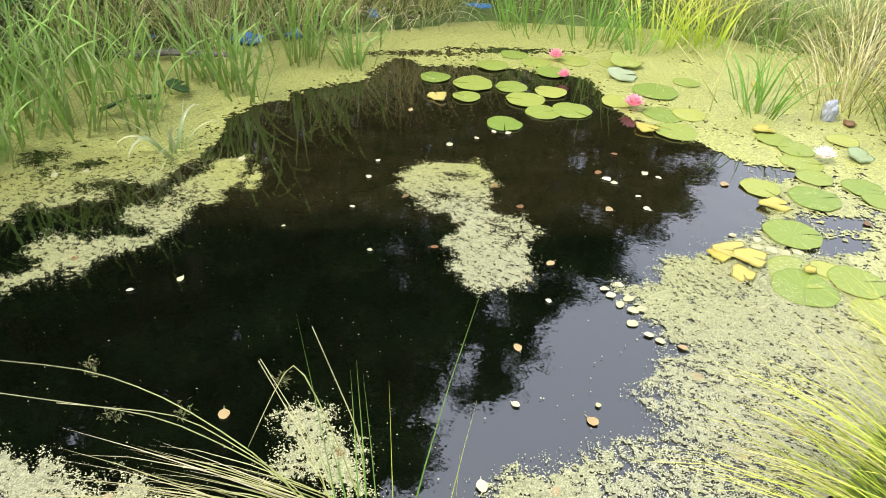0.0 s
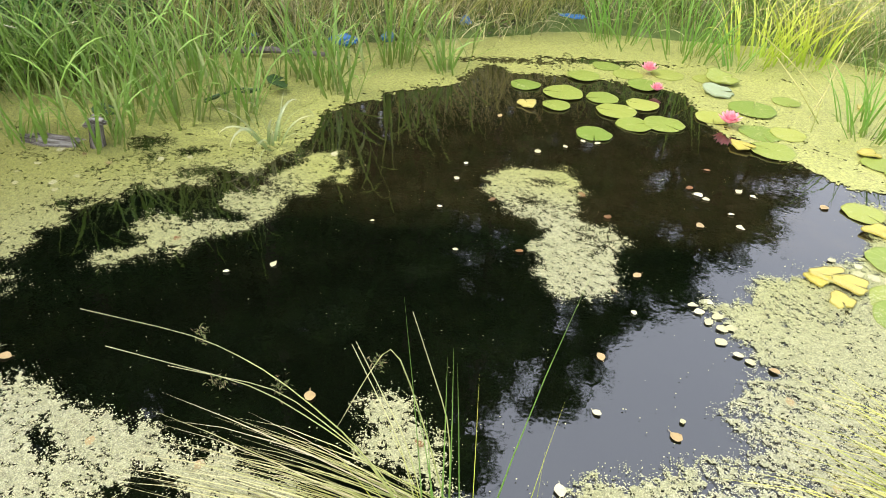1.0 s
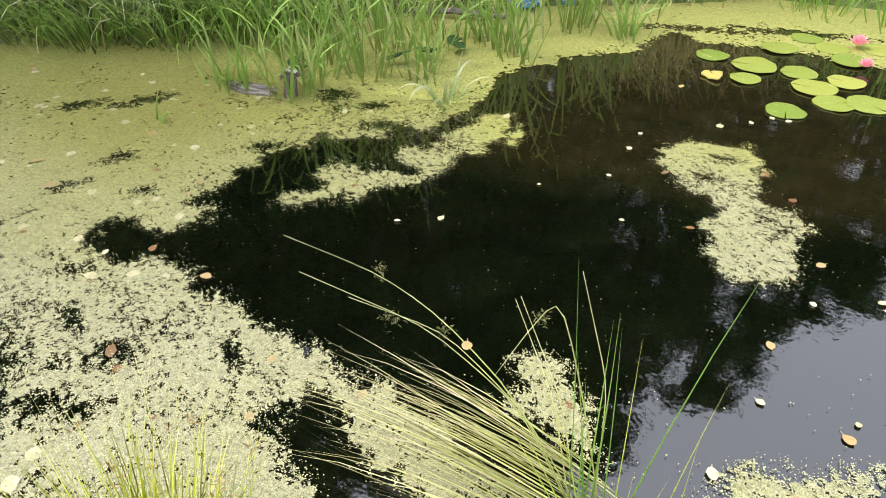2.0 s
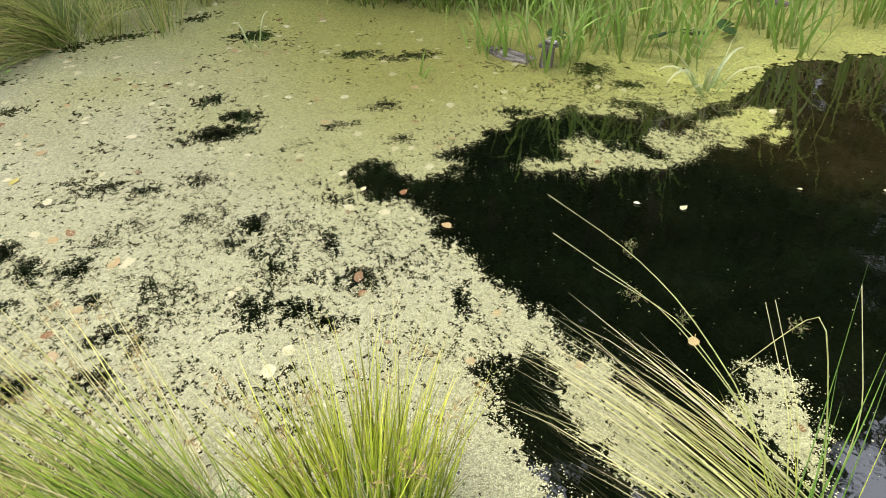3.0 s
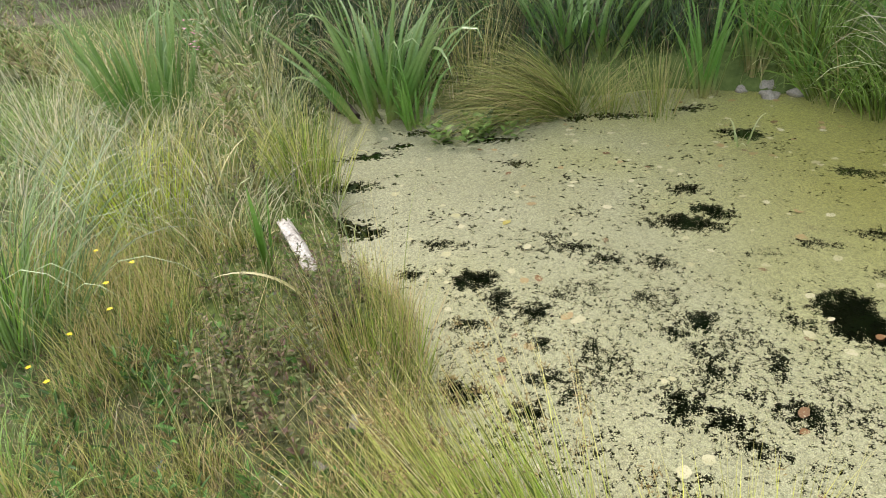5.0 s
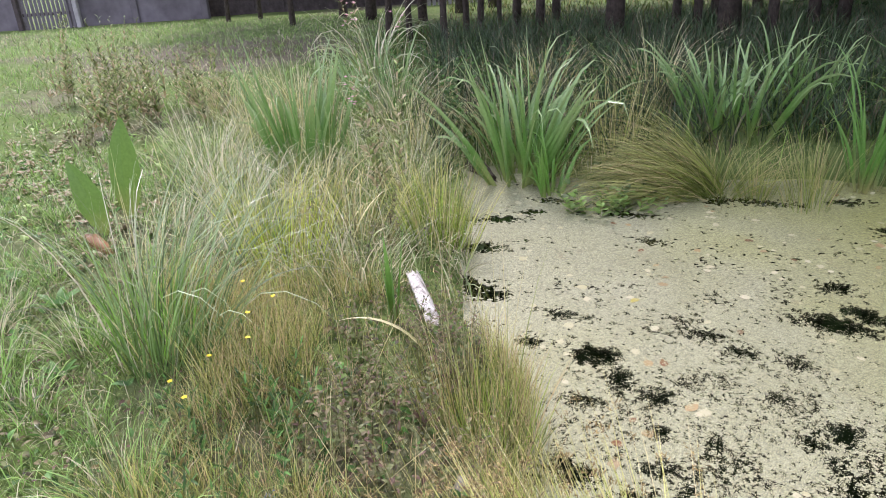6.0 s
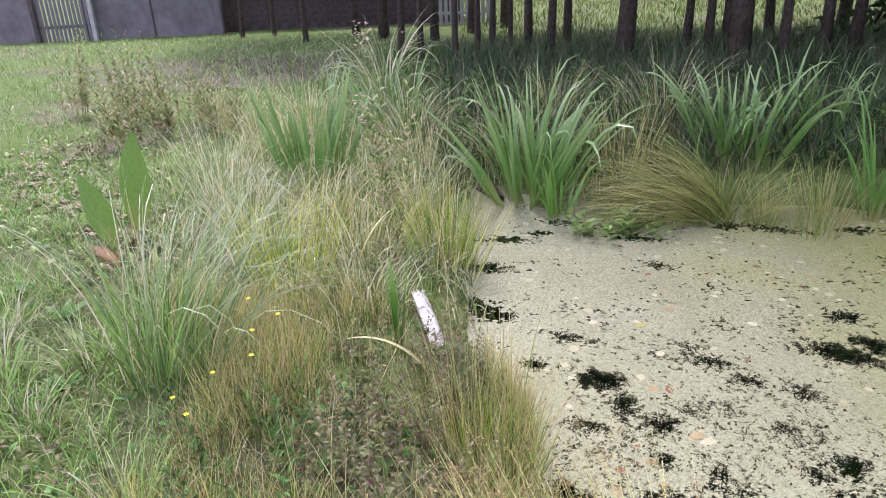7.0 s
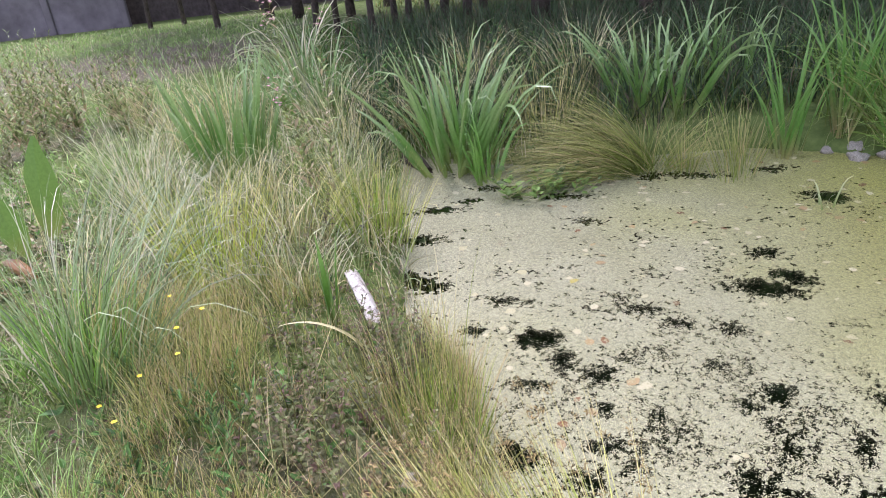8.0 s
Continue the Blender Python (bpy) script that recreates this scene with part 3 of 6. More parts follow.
def cover(x, y):
    """How firmly a place is covered by duckweed: above 0 it is covered, by chance thinning out towards the gaps."""
    warp = 0.10 * fbm(x, y, 3.2, 3, 11) + 0.13 * fbm(x, y, 11, 3, 21)
    rag = 1.7 * fbm(x, y, 17, 3, 61, 0.75)
    d = -inside_depth(x, y, OPEN)
    for isle in ISLANDS:
        d = np.maximum(d, np.minimum(inside_depth(x, y, isle), 0.10))
    d = d + warp
    for hx, hy, a, b, turn in HOLES:
        c, s = math.cos(radians(turn)), math.sin(radians(turn))
        u, w = (x - hx) * c + (y - hy) * s, -(x - hx) * s + (y - hy) * c
        d = np.minimum(d, (np.hypot(u / a, w / b) - 1.0 + rag) * min(a, b) * 0.8 + 0.012)
    firm = 2.85 + 0.5 * np.clip(-x - 3.6, 0, 1)
    firm = firm - 1.35 * around_spot(x, y, -1.9, 0.75, 1.0, 0.8) - 1.0 * around_spot(x, y, -2.8, 0.9, 0.9, 0.9) - 2.0 * around_spot(x, y, -1.4, 2.75, 0.75, 0.55) - 1.9 * around_spot(x, y, 0.15, 2.75, 0.5, 0.6)
    firm = firm - 1.5 * around_spot(x, y, 1.9, 2.9, 0.5, 0.8) - 2.2 * around_spot(x, y, 0.8, 1.5, 0.6, 0.5) + 1.6 * around_spot(x, y, -1.05, 0.68, 0.45, 0.14) + 2.2 * np.clip((y - 3.25) / 0.4, 0, 1) * (x < 0.2) * np.clip((d - 0.14) / 0.15, 0, 1) + 1.6 * np.clip((y - 4.0) / 0.6, 0, 1) * np.clip((d - 0.14) / 0.15, 0, 1)
    firm = firm - 0.5 * around_spot(x, y, 0.5, 4.6, 0.8, 0.5) + 4.5 * fbm(x, y, 5.5, 3, 51)
    off = np.clip(np.maximum(-x - 1.9, (y - 2.6) * 1.2) / 1.3, 0, 1)
    grain = (1 - off) * 10.0 * fbm(x * 0.9 + 0.3 * y, y, 58, 3, 41, 0.85) + off * 8.6 * fbm(x, y, 50, 2, 43, 0.8)
    return np.minimum((d - 0.014) / 0.013, firm + 1.05 * off) - grain


def ground_height(x, y):
    d = inside_depth(x, y, POND) + 0.22 * fbm(x, y, 2.5, 4, 5)
    out = np.clip(-d, 0, None)
    bank = 0.012 + 0.16 * (1 - np.exp(-out / 0.35)) + 0.22 * (1 - np.exp(-out / 6.0)) + 0.05 * fbm(x, y, 1.1, 4, 8) * np.clip(out * 2, 0, 1)
    bed = -np.clip(d, 0, 0.5) * 0.9
    far = np.hypot(x, y)
    return np.where(d < 0, bank + np.clip(far - 60, 0, None) * 0.004, bed)


def fresh_at(x, y):
    rafts = 1.1 * np.exp(-((x - 0.2) ** 2 + (y - 2.6) ** 2) / 0.5) + 0.9 * np.exp(-((x + 1.3) ** 2 / 0.4 + (y - 2.7) ** 2 / 0.5)) + 0.9 * np.clip(x - 0.9, 0, 1) * np.clip(y - 2, 0, 1)
    return np.clip((y - 1.15 - rafts + 1.5 * fbm(x, y, 0.9, 3, 3) - 0.06 * np.clip(-x - 2.5, 0, 9)) / 1.7, 0, 0.82)


def shore_shade_at(x, y):
    """How far shade is put into the weed's colour: duller along the north-west shore."""
    return np.clip(0.85 * np.exp(-((x + 2.9) ** 2 / 1.9 + (y - 2.75) ** 2 / 1.1)) + 0.5 * fbm(x, y, 1.1, 3, 13), 0, 0.9)


def graded(lo, hi, fine_lo, fine_hi, step, grow=1.25):
    mid = list(np.arange(fine_lo, fine_hi + 1e-6, step))
    a, s = [fine_lo], step
    while a[-1] > lo:
        s *= grow
        a.append(a[-1] - s)
    b, s = [fine_hi], step
    while b[-1] < hi:
        s *= grow
        b.append(b[-1] + s)
    return np.array(a[:0:-1] + mid + b[1:])


gx, gy = graded(-900, 900, -7.5, 4.5, 0.08), graded(-900, 900, -4.5, 7.5, 0.08)
X, Y = np.meshgrid(gx, gy)
Z = ground_height(X.ravel(), Y.ravel())
nx = len(gx)
ii = (np.arange(len(gy) - 1)[:, None] * nx + np.arange(nx - 1)[None]).ravel()
ground = tagged(new("ground", np_mesh("ground", np.stack([X.ravel(), Y.ravel(), Z], 1), np.stack([ii, ii + 1, ii + nx + 1, ii + nx], 1), M_ground, None, True)),
                "earthy pond bank with patchy turf", "ground", kind="structure")
water = tagged(new("water", np_mesh("water", [(-6.6, -0.9, 0), (3.9, -0.9, 0), (3.9, 6.6, 0), (-6.6, 6.6, 0)], [(0, 1, 2, 3)], M_water)),
               "still dark pond water mirroring trees and sky", "water", kind="structure")

# closed duckweed, a sheet of small cells with ragged holes
def weed_sheet(cell, box, own, label):
    """A patch of closed duckweed; own tells which of its cells belong to it."""
    cx, cy = np.arange(box[0], box[1], cell), np.arange(box[2], box[3], cell)
    px, py = (a.ravel() for a in np.meshgrid(cx + cell / 2, cy + cell / 2))
    keep = (cover(px, py) > 0.9 + 0.25 * rng.normal(0, 1, len(px))) & (inside_depth(px, py, POND) > -0.25) & own(px, py)
    kx, ky = np.arange(len(px))[keep] % len(cx), np.arange(len(px))[keep] // len(cx)
    wide = len(cx) + 1
    quad = np.stack([ky * wide + kx, ky * wide + kx + 1, (ky + 1) * wide + kx + 1, (ky + 1) * wide + kx], 1)
    used, back = np.unique(quad.ravel(), return_inverse=True)
    vx = cx[0] + (used % wide) * cell + rng.normal(0, cell * 0.3, len(used))
    vy = cy[0] + (used // wide) * cell + rng.normal(0, cell * 0.3, len(used))
    vz = 0.0035 + rng.uniform(0, 0.0007, len(used)) + 0.002 * fbm(vx, vy, 18, 2, 91)
    return tagged(new("duckweed_mat", np_mesh("duckweed_mat", np.stack([vx, vy, vz], 1), back.reshape(-1, 4), M_mat, {"fresh": fresh_at(vx, vy), "shore_shade": shore_shade_at(vx, vy)}, True)), label, "duckweed", kind="stuff")


def near_weed(x, y):
    return (x > -3.5) & (x < 2.4) & (y < 3.8)


weed_sheet(0.0075, (-3.6, 2.5, -0.5, 3.9), near_weed, "closed pale green duckweed carpet with ragged holes")
weed_sheet(0.0130, (-6.2, 3.6, -0.6, 6.3), lambda x, y: ~((x > -3.47) & (x < 2.37) & (y < 3.77)), "closed yellow-green duckweed carpet with ragged holes")


def fronds(name, count, box, size, low, label, fade, high=9.0, far=False):
    """Single floating fronds, thickest on the mat and thinning out past its edge."""
    x, y = rng.uniform(box[0], box[1], count), rng.uniform(box[2], box[3], count)
    d = cover(x, y)
    ok = (d > low * rng.random(count) ** 2.0) & (d < high) & (inside_depth(x, y, POND) > -0.1) & (rng.random(count) < np.clip((x - fade[0]) / (fade[1] - fade[0]), 0, 1))
    if far:
        ok &= ~near_weed(x, y)
    x, y = x[ok], y[ok]
    n = len(x)
    r = size * rng.uniform(0.6, 1.25, n)
    z = 0.0055 + rng.uniform(0, 0.004, n)
    spin = rng.uniform(0, 6.28, n)
    tilt, tdir = rng.uniform(0, 0.16, n), rng.uniform(0, 6.28, n)
    a = np.linspace(0, 2 * np.pi, 4, endpoint=False)
    lx = np.cos(a)[None] * r[:, None]
    ly = np.sin(a)[None] * r[:, None] * rng.uniform(0.65, 1, n)[:, None]
    px = lx * np.cos(spin)[:, None] - ly * np.sin(spin)[:, None]
    py = lx * np.sin(spin)[:, None] + ly * np.cos(spin)[:, None]
    pz = z[:, None] + np.tan(tilt)[:, None] * (px * np.cos(tdir)[:, None] + py * np.sin(tdir)[:, None])
    v = np.stack([x[:, None] + px, y[:, None] + py, pz], 2).reshape(-1, 3)
    me = np_mesh(name, v, np.arange(n * 4).reshape(n, 4), M_frond, {"fresh": np.repeat(fresh_at(x, y), 4), "shore_shade": np.repeat(shore_shade_at(x, y), 4)})
    return tagged(new(name, me), label, "duckweed", kind="stuff")


fronds("duckweed_fronds", 900000, (-3.6, 1.8, -0.1, 3.2), 0.0023, -1.2, "loose pale green duckweed fronds floating on the pond", (-3.8, -2.4))
fronds("duckweed_fronds", 260000, (-6.0, 3.3, -0.5, 6.0), 0.0040, -0.8, "loose yellow-green duckweed clumps along the far shore", (-7.0, -6.5), far=True)
fronds("duckweed_fronds", 440000, (-4.4, 1.7, -0.1, 3.3), 0.0022, -4.5, "single duckweed fronds strewn over the dark gaps", (-5.0, -4.5), 1.3)
fronds("duckweed_fronds", 1700, (-2.2, 1.9, 0.8, 4.4), 0.0026, -90.0, "stray duckweed fronds adrift on the open water", (-3.0, -2.5), -3.0)

# ---- distance: wall, fence and trees ----


def box_mesh(name, sx, sy, sz, mat, bevel=0.01):
    """A block standing on its base, with softened edges."""
    bm = bmesh.new()
    bmesh.ops.create_cube(bm, size=1, matrix=Matrix.Translation((0, 0, sz / 2)) @ Matrix.Diagonal((sx, sy, sz, 1)))
    bmesh.ops.bevel(bm, geom=bm.edges[:], offset=bevel, segments=1, affect="EDGES")
    me = bpy.data.meshes.new(name)
    bm.to_mesh(me)
    bm.free()
    me.materials.append(mat)
    return me


def z_at(x, y):
    return float(ground_height(np.array([x]), np.array([y]))[0])


wall = thing("garden_wall", "grey concrete panel wall behind the lawn", "wall", at=(-21.6, 0, 0.3))
panel_me, pier_me = box_mesh("panel", 0.10, 1.96, 2.3, M_wall, 0.015), box_mesh("pier", 0.2, 0.2, 2.4, M_wall, 0.02)
for y in (-15.27, -13.25, -10.0, -7.98):
    part("panel", panel_me, wall).location = (0, y, 0)
    part("pier", pier_me, wall).location = (0.02, y + 1.01 if y > -12 else y - 1.01, 0)
fence = thing("picket_fence", "dark wooden picket fence with a pale post", "fence", at=(-21.4, 0, 0.25))
slat_me = box_mesh("slat", 0.03, 0.09, 1.9, M_wall, 0.008)
for i in range(12):
    part("slat", slat_me, fence).location = (0.03, -12.1 + 0.125 * i + rng.normal(0, 0.006), 0.04 * (i % 3))
for z in (0.5, 1.5):
    part("rail", box_mesh("rail", 0.05, 1.6, 0.09, M_fence), fence).location = (-0.03, -11.4, z)
part("post", box_mesh("post", 0.14, 0.14, 2.5, M_post, 0.02), fence, "pale post").location = (0.12, -10.55, 0)
part("post", box_mesh("post", 0.14, 0.14, 2.3, M_fence, 0.02), fence).location = (0.1, -12.25, 0)
far_wall = thing("board_fence", "dark board fence standing behind the trees", "fence", at=(-22.4, 0, 0.3))
board_me = box_mesh("board", 0.04, 0.46, 2.4, M_fence, 0.01)
for i in range(17):
    part("board", board_me, far_wall).location = (0.02 * (i % 2), -7.3 + 0.45 * i, 0)
rear = thing("picket_fence", "pale weathered picket fence seen between trunks", "fence", at=(-21.0, 0, 0.3))
pale_slat = box_mesh("slat", 0.03, 0.10, 1.2, M_post, 0.008)
for i in range(12):
    part("slat", pale_slat, rear).location = (0, -0.6 + 0.15 * i, 0.06)
for z in (0.35, 0.95):
    part("rail", box_mesh("rail", 0.05, 1.9, 0.08, M_post), rear).location = (-0.04, 0.2, z)


def tree_kind(seed, height, radius, crown_from, spread, leaves, big=1.0):
    """Trunk with limbs, and a crown of small leaves hung along drooping twigs."""
    g = np.random.default_rng(seed)
    n = 9
    zz = np.linspace(0, height, n)
    pts = np.stack([np.cumsum(g.normal(0, 0.07, n)) * np.linspace(0.3, 1.5, n), np.cumsum(g.normal(0, 0.07, n)) * np.linspace(0.3, 1.5, n), zz], 1)
    rad = radius * np.linspace(1, 0.14, n)
    rad[0] *= 1.35
    sets = [tube(pts, rad, 10, 0.05, seed)]
    tips = []
    for i in range(46):
        h = crown_from + (height - crown_from) * (i / 46) ** 0.9
        a = g.uniform(0, 6.28)
        ln = spread * (1.05 - 0.8 * (h - crown_from) / (height - crown_from)) * g.uniform(0.65, 1.15)
        b = np.array([np.interp(h, zz, pts[:, k]) for k in range(3)])
        d = np.array([math.cos(a), math.sin(a), 0])
        q = [b + d * ln * s + np.array([0, 0, 0.25 * ln * s - 0.55 * ln * s * s]) for s in np.linspace(0, 1, 5)]
        sets.append(tube(q, np.linspace(0.035, 0.006, 5) * (1.4 - h / height), 4, 0, i))
        tips.append(np.array(q))
    v, f, a = join(*[(np.asarray(s[0]), np.asarray(s[1]), np.asarray(s[2])) for s in sets])
    me_t = bpy.data.meshes.new("trunk")
    me_t.from_pydata(v.tolist(), [], [tuple(dict.fromkeys(q)) for q in f.tolist()])
    me_t.polygons.foreach_set("use_smooth", [True] * len(me_t.polygons))
    me_t.materials.append(M_bark)
    which = g.integers(0, len(tips), leaves)
    s = g.uniform(0.15, 1.05, leaves)
    base = np.array([[np.interp(t, np.linspace(0, 1, 5), tips[w][:, k]) for k in range(3)] for w, t in zip(which, s)])
    base += g.normal(0, 1, (leaves, 3)) * np.array([0.16, 0.16, 0.14])
    global rng
    keep_rng, rng = rng, g
    data = blades(base, g.uniform(0, 6.28, leaves), g.uniform(1.2, 2.6, leaves), g.uniform(0, 0.7, leaves), g.uniform(0.16, 0.38, leaves) * big, g.uniform(0.05, 0.13, leaves) * big, 2, "flat", shape="leaf")
    rng = keep_rng
    return me_t, blade_mesh("crown", data, M_crown)


TREES = [tree_kind(31, 13.0, 0.17, 4.2, 3.2, 3000, 2.3), tree_kind(32, 15.0, 0.14, 4.6, 3.0, 3000, 2.3), tree_kind(33, 11.0, 0.13, 4.0, 3.0, 3000, 2.2), tree_kind(34, 13.0, 0.16, 0.4, 2.9, 17000, 0.78),
         tree_kind(35, 13.0, 0.15, 0.3, 2.5, 11000, 0.72)]


def tree(x, y, r, kind, turn, label, high=1.0):
    me_t, me_c = TREES[kind]
    ob = thing("tree", label, "tree", "trees round the pond", at=(x, y, z_at(x, y) - 0.05))
    k = r / (0.17, 0.14, 0.13, 0.16, 0.15)[kind]
    ob.rotation_euler = (0.03 * math.sin(turn * 3), 0.04 * math.cos(turn * 5), turn)
    part("trunk", me_t, ob).scale = (k, k, high)
    part("crown", me_c, ob).scale = (1, 1, high)
    return ob


# the wood beyond the west shore: x, y, trunk radius at the foot
WOOD = [(-10.8, 2.3, 0.21), (-9.7, 3.5, 0.2), (-11.4, 3.4, 0.1), (-10.9, 3.55, 0.1), (-11.0, 3.85, 0.12), (-9.8, 4.15, 0.1), (-11.2, 4.8, 0.09), (-10.3, 4.95, 0.11),
        (-10.5, 5.5, 0.13), (-11.6, -0.2, 0.08), (-12.8, 0.2, 0.08), (-13.4, 0.5, 0.09), (-14.0, 0.9, 0.07), (-13.0, 1.1, 0.11), (-12.2, 1.4, 0.11), (-13.8, 1.95, 0.12),
        (-12.7, -0.8, 0.08), (-13.9, -1.2, 0.1), (-17.0, -3.6, 0.1), (-19.8, -5.0, 0.09), (-19.6, -5.8, 0.09), (-9.4, 5.5, 0.11)]
for i, (x, y, r) in enumerate(WOOD):
    tree(x, y, r * 0.56, i % 3, i * 2.1, "slim dark-barked tree standing in a shady wood")
wood_rng = np.random.default_rng(12)
for i in range(11):
    x, y = -11.0 - 3.5 * wood_rng.random(), 5.8 + 9 * wood_rng.random()
    tree(x, y, 0.05 + 0.045 * wood_rng.random(), i % 3, i * 1.3, "slim dark-barked tree deep in a shady wood")
for x, y, r in [(-17.5, -1.8, 0.1), (-18.5, -2.6, 0.09), (-16.2, -0.6, 0.08), (-17.8, 0.3, 0.1), (-19.0, 1.2, 0.1)]:
    tree(x, y, r, 1, x + y, "slim dark-barked tree standing in a shady wood")
# the row beyond the north shore, seen in the water: x, y, kind, height
for i, (x, y, kind, high) in enumerate([(-10.5, 8.0, 3, 1.1), (-8.6, 9.4, 3, 1.0), (-6.9, 9.2, 3, 1.15), (-5.2, 10.2, 3, 1.05), (-3.8, 9.6, 3, 1.15), (-2.3, 10.4, 3, 1.1),
                                        (-1.4, 10.4, 3, 1.05), (-0.2, 10.8, 4, 0.96), (1.1, 11.4, 4, 0.78), (2.7, 12.2, 4, 0.72), (4.4, 13.0, 4, 0.58), (0.4, 12.4, 3, 0.6), (2.2, 13.4, 3, 0.55), (3.6, 14.0, 3, 0.6), (5.3, 14.5, 3, 0.5),
                                        (-7.8, 12.5, 1, 1.1), (-4.6, 12.8, 0, 1.2), (-1.8, 13.2, 1, 1.15), (-3.0, 12.0, 3, 1.1), (-6.2, 11.5, 3, 1.1), (-1.6, 12.9, 3, 0.95), (-9.6, 11.0, 0, 1.2)]):
    tree(x, y, 0.15, kind, i * 1.7, "tall tree with drooping twigs behind the reeds", high)

# ---- plants ----


def around(x, y, n, r, sink=0.02, lift=0.0):
    a, d = rng.uniform(0, 6.28, n), r * np.sqrt(rng.random(n))
    px, py = x + d * np.cos(a), y + d * np.sin(a)
    return np.stack([px, py, np.maximum(ground_height(px, py), -0.05) - sink + lift], 1), a, d / max(r, 1e-6)


def local(data, at):
    return data[0] - np.array(at), data[1], data[2]


def tuft(name, label, category, x, y, n, r, high, width, mat, lean=0.35, bend=0.6, sect="tube", seg=4, toward=None, pull=0.0, jitter=0.3, group="", heads=0, lift=0.0, singles=22):
    """A dense clump: blades rise from one foot and fan out; toward and pull lay them over to one side."""
    base, a, out = around(x, y, n, r, 0.02, lift)
    az = a + rng.normal(0, 0.5, n)
    le = lean * out + rng.normal(0, 0.07, n)
    if toward is not None:
        vx, vy = le * np.cos(az) + pull * math.cos(toward), le * np.sin(az) + pull * math.sin(toward)
        az, le = np.arctan2(vy, vx), np.hypot(vx, vy)
    ln = high * rng.uniform(1 - jitter, 1.1, n) * (1 + 0.15 * bend)
    data = blades(base, az, le, bend * rng.uniform(0.3, 1.4, n), ln, width * rng.uniform(0.7, 1.3, n), seg, sect, 1.8)
    at = (x, y, z_at(x, y))
    ob = thing(name, label, category, group, at=at)
    k = {"tube": 3, "flat": 2, "fold": 3}[sect]
    own = (seg + 1) * k
    lv = local(data, at)[0].reshape(n, own, 3)
    one = blades(base[:1], 0, 0, 0, 1, 1, seg, sect)[1]
    for i in range(singles):
        part("stem", np_mesh("stem", lv[i], one, mat, {"along": data[2][:own]}), ob)
    rest = (lv[singles:].reshape(-1, 3), (one[None] + own * np.arange(n - singles)[:, None, None]).reshape(-1, 4), data[2][singles * own:])
    if n > singles:
        part("foliage", blade_mesh("foliage", rest, mat), ob)["kind"] = "stuff"
    if heads:
        rings = data[0].reshape(n, seg + 1, k, 3).mean(2)
        pick = rng.choice(n, heads, False)
        p0 = rings[pick, -1] * 0.35 + rings[pick, -2] * 0.65
        hb = np.repeat(p0, 18, 0) + rng.normal(0, 0.009, (heads * 18, 3))
        hd = blades(hb, rng.uniform(0, 6.28, heads * 18), rng.uniform(0.3, 1.6, heads * 18), 0.3, rng.uniform(0.008, 0.021, heads * 18), 0.0036, 2, "flat", shape="leaf")
        part("seed_fluff", blade_mesh("seed_fluff", local(hd, at), M_seed), ob, "brown tufted seed clusters")["kind"] = "stuff"
    return ob


def sword_clump(name, label, category, x, y, n, r, high, width, mat, lean=0.32, bend=0.5, group="", part_name="leaf", toward=None, pull=0.0, droop=0.3):
    """Each sword-shaped leaf is a part of its own."""
    base, a, out = around(x, y, n, r)
    at = (x, y, z_at(x, y))
    ob = thing(name, label, category, group, at=at)
    for i in range(n):
        az, le = a[i] + rng.normal(0, 0.8), lean * out[i] * 0.8 + abs(rng.normal(0, 0.09))
        if toward is not None:
            vx, vy = le * math.cos(az) + pull * math.cos(toward), le * math.sin(az) + pull * math.sin(toward)
            az, le = math.atan2(vy, vx), math.hypot(vx, vy)
        nod = rng.random() < droop
        bd = rng.uniform(1.4, 2.9) if nod else bend * rng.uniform(0.1, 1.2)
        d = blades(base[i:i + 1], az, le, bd, high * rng.uniform(0.6, 1.12), width * rng.uniform(0.7, 1.2), 10, "fold", rng.uniform(3.0, 8.0) if nod else 2.2, 0.3, 0.4)
        part(part_name, blade_mesh(part_name, local(d, at), mat), ob)
    return ob


IR = "clumps of iris"
sword_clump("iris", "tall green iris clump with sword leaves at the water", "iris", -5.45, 0.26, 84, 0.27, 1.2, 0.042, M_iris, 0.62, 0.55, IR, droop=0.55)
sword_clump("iris", "bright green iris fan rising from the duckweed edge", "iris", -5.0, 0.40, 18, 0.07, 0.62, 0.03, M_iris_fresh, 0.45, 0.45, IR)
sword_clump("iris", "dark green iris clump among dry bank grass", "iris", -5.4, -1.4, 46, 0.26, 0.95, 0.046, M_iris, 0.3, 0.3, IR, droop=0.2)
sword_clump("iris", "dark green iris clump behind a sedge tussock", "iris", -5.75, 2.0, 54, 0.34, 0.95, 0.040, M_iris, 0.6, 0.6, IR, droop=0.5)
sword_clump("iris", "slender green iris shoots on the trampled bank", "iris", -2.9, -0.62, 6, 0.02, 0.52, 0.030, M_iris_fresh, 0.02, 0.05, IR, droop=0.0)
sword_clump("iris", "green iris clump behind the rushes", "iris", -6.7, -0.9, 34, 0.25, 0.95, 0.03, M_iris, 0.4, 0.5, IR)
sword_clump("iris", "green iris clump standing in wet ground", "iris", -6.3, 2.9, 36, 0.4, 0.9, 0.03, M_iris, 0.4, 0.6, IR)
BM = "clumps of bulrush"
sword_clump("bulrush", "pale-footed bulrush shoots with arching green leaves", "bulrush", -4.67, 2.52, 22, 0.09, 1.1, 0.026, M_bulrush, 0.28, 0.75, BM)
sword_clump("bulrush", "pale-footed bulrush shoots beside grey stones", "bulrush", -4.72, 2.95, 20, 0.07, 1.2, 0.026, M_bulrush, 0.25, 0.8, BM)
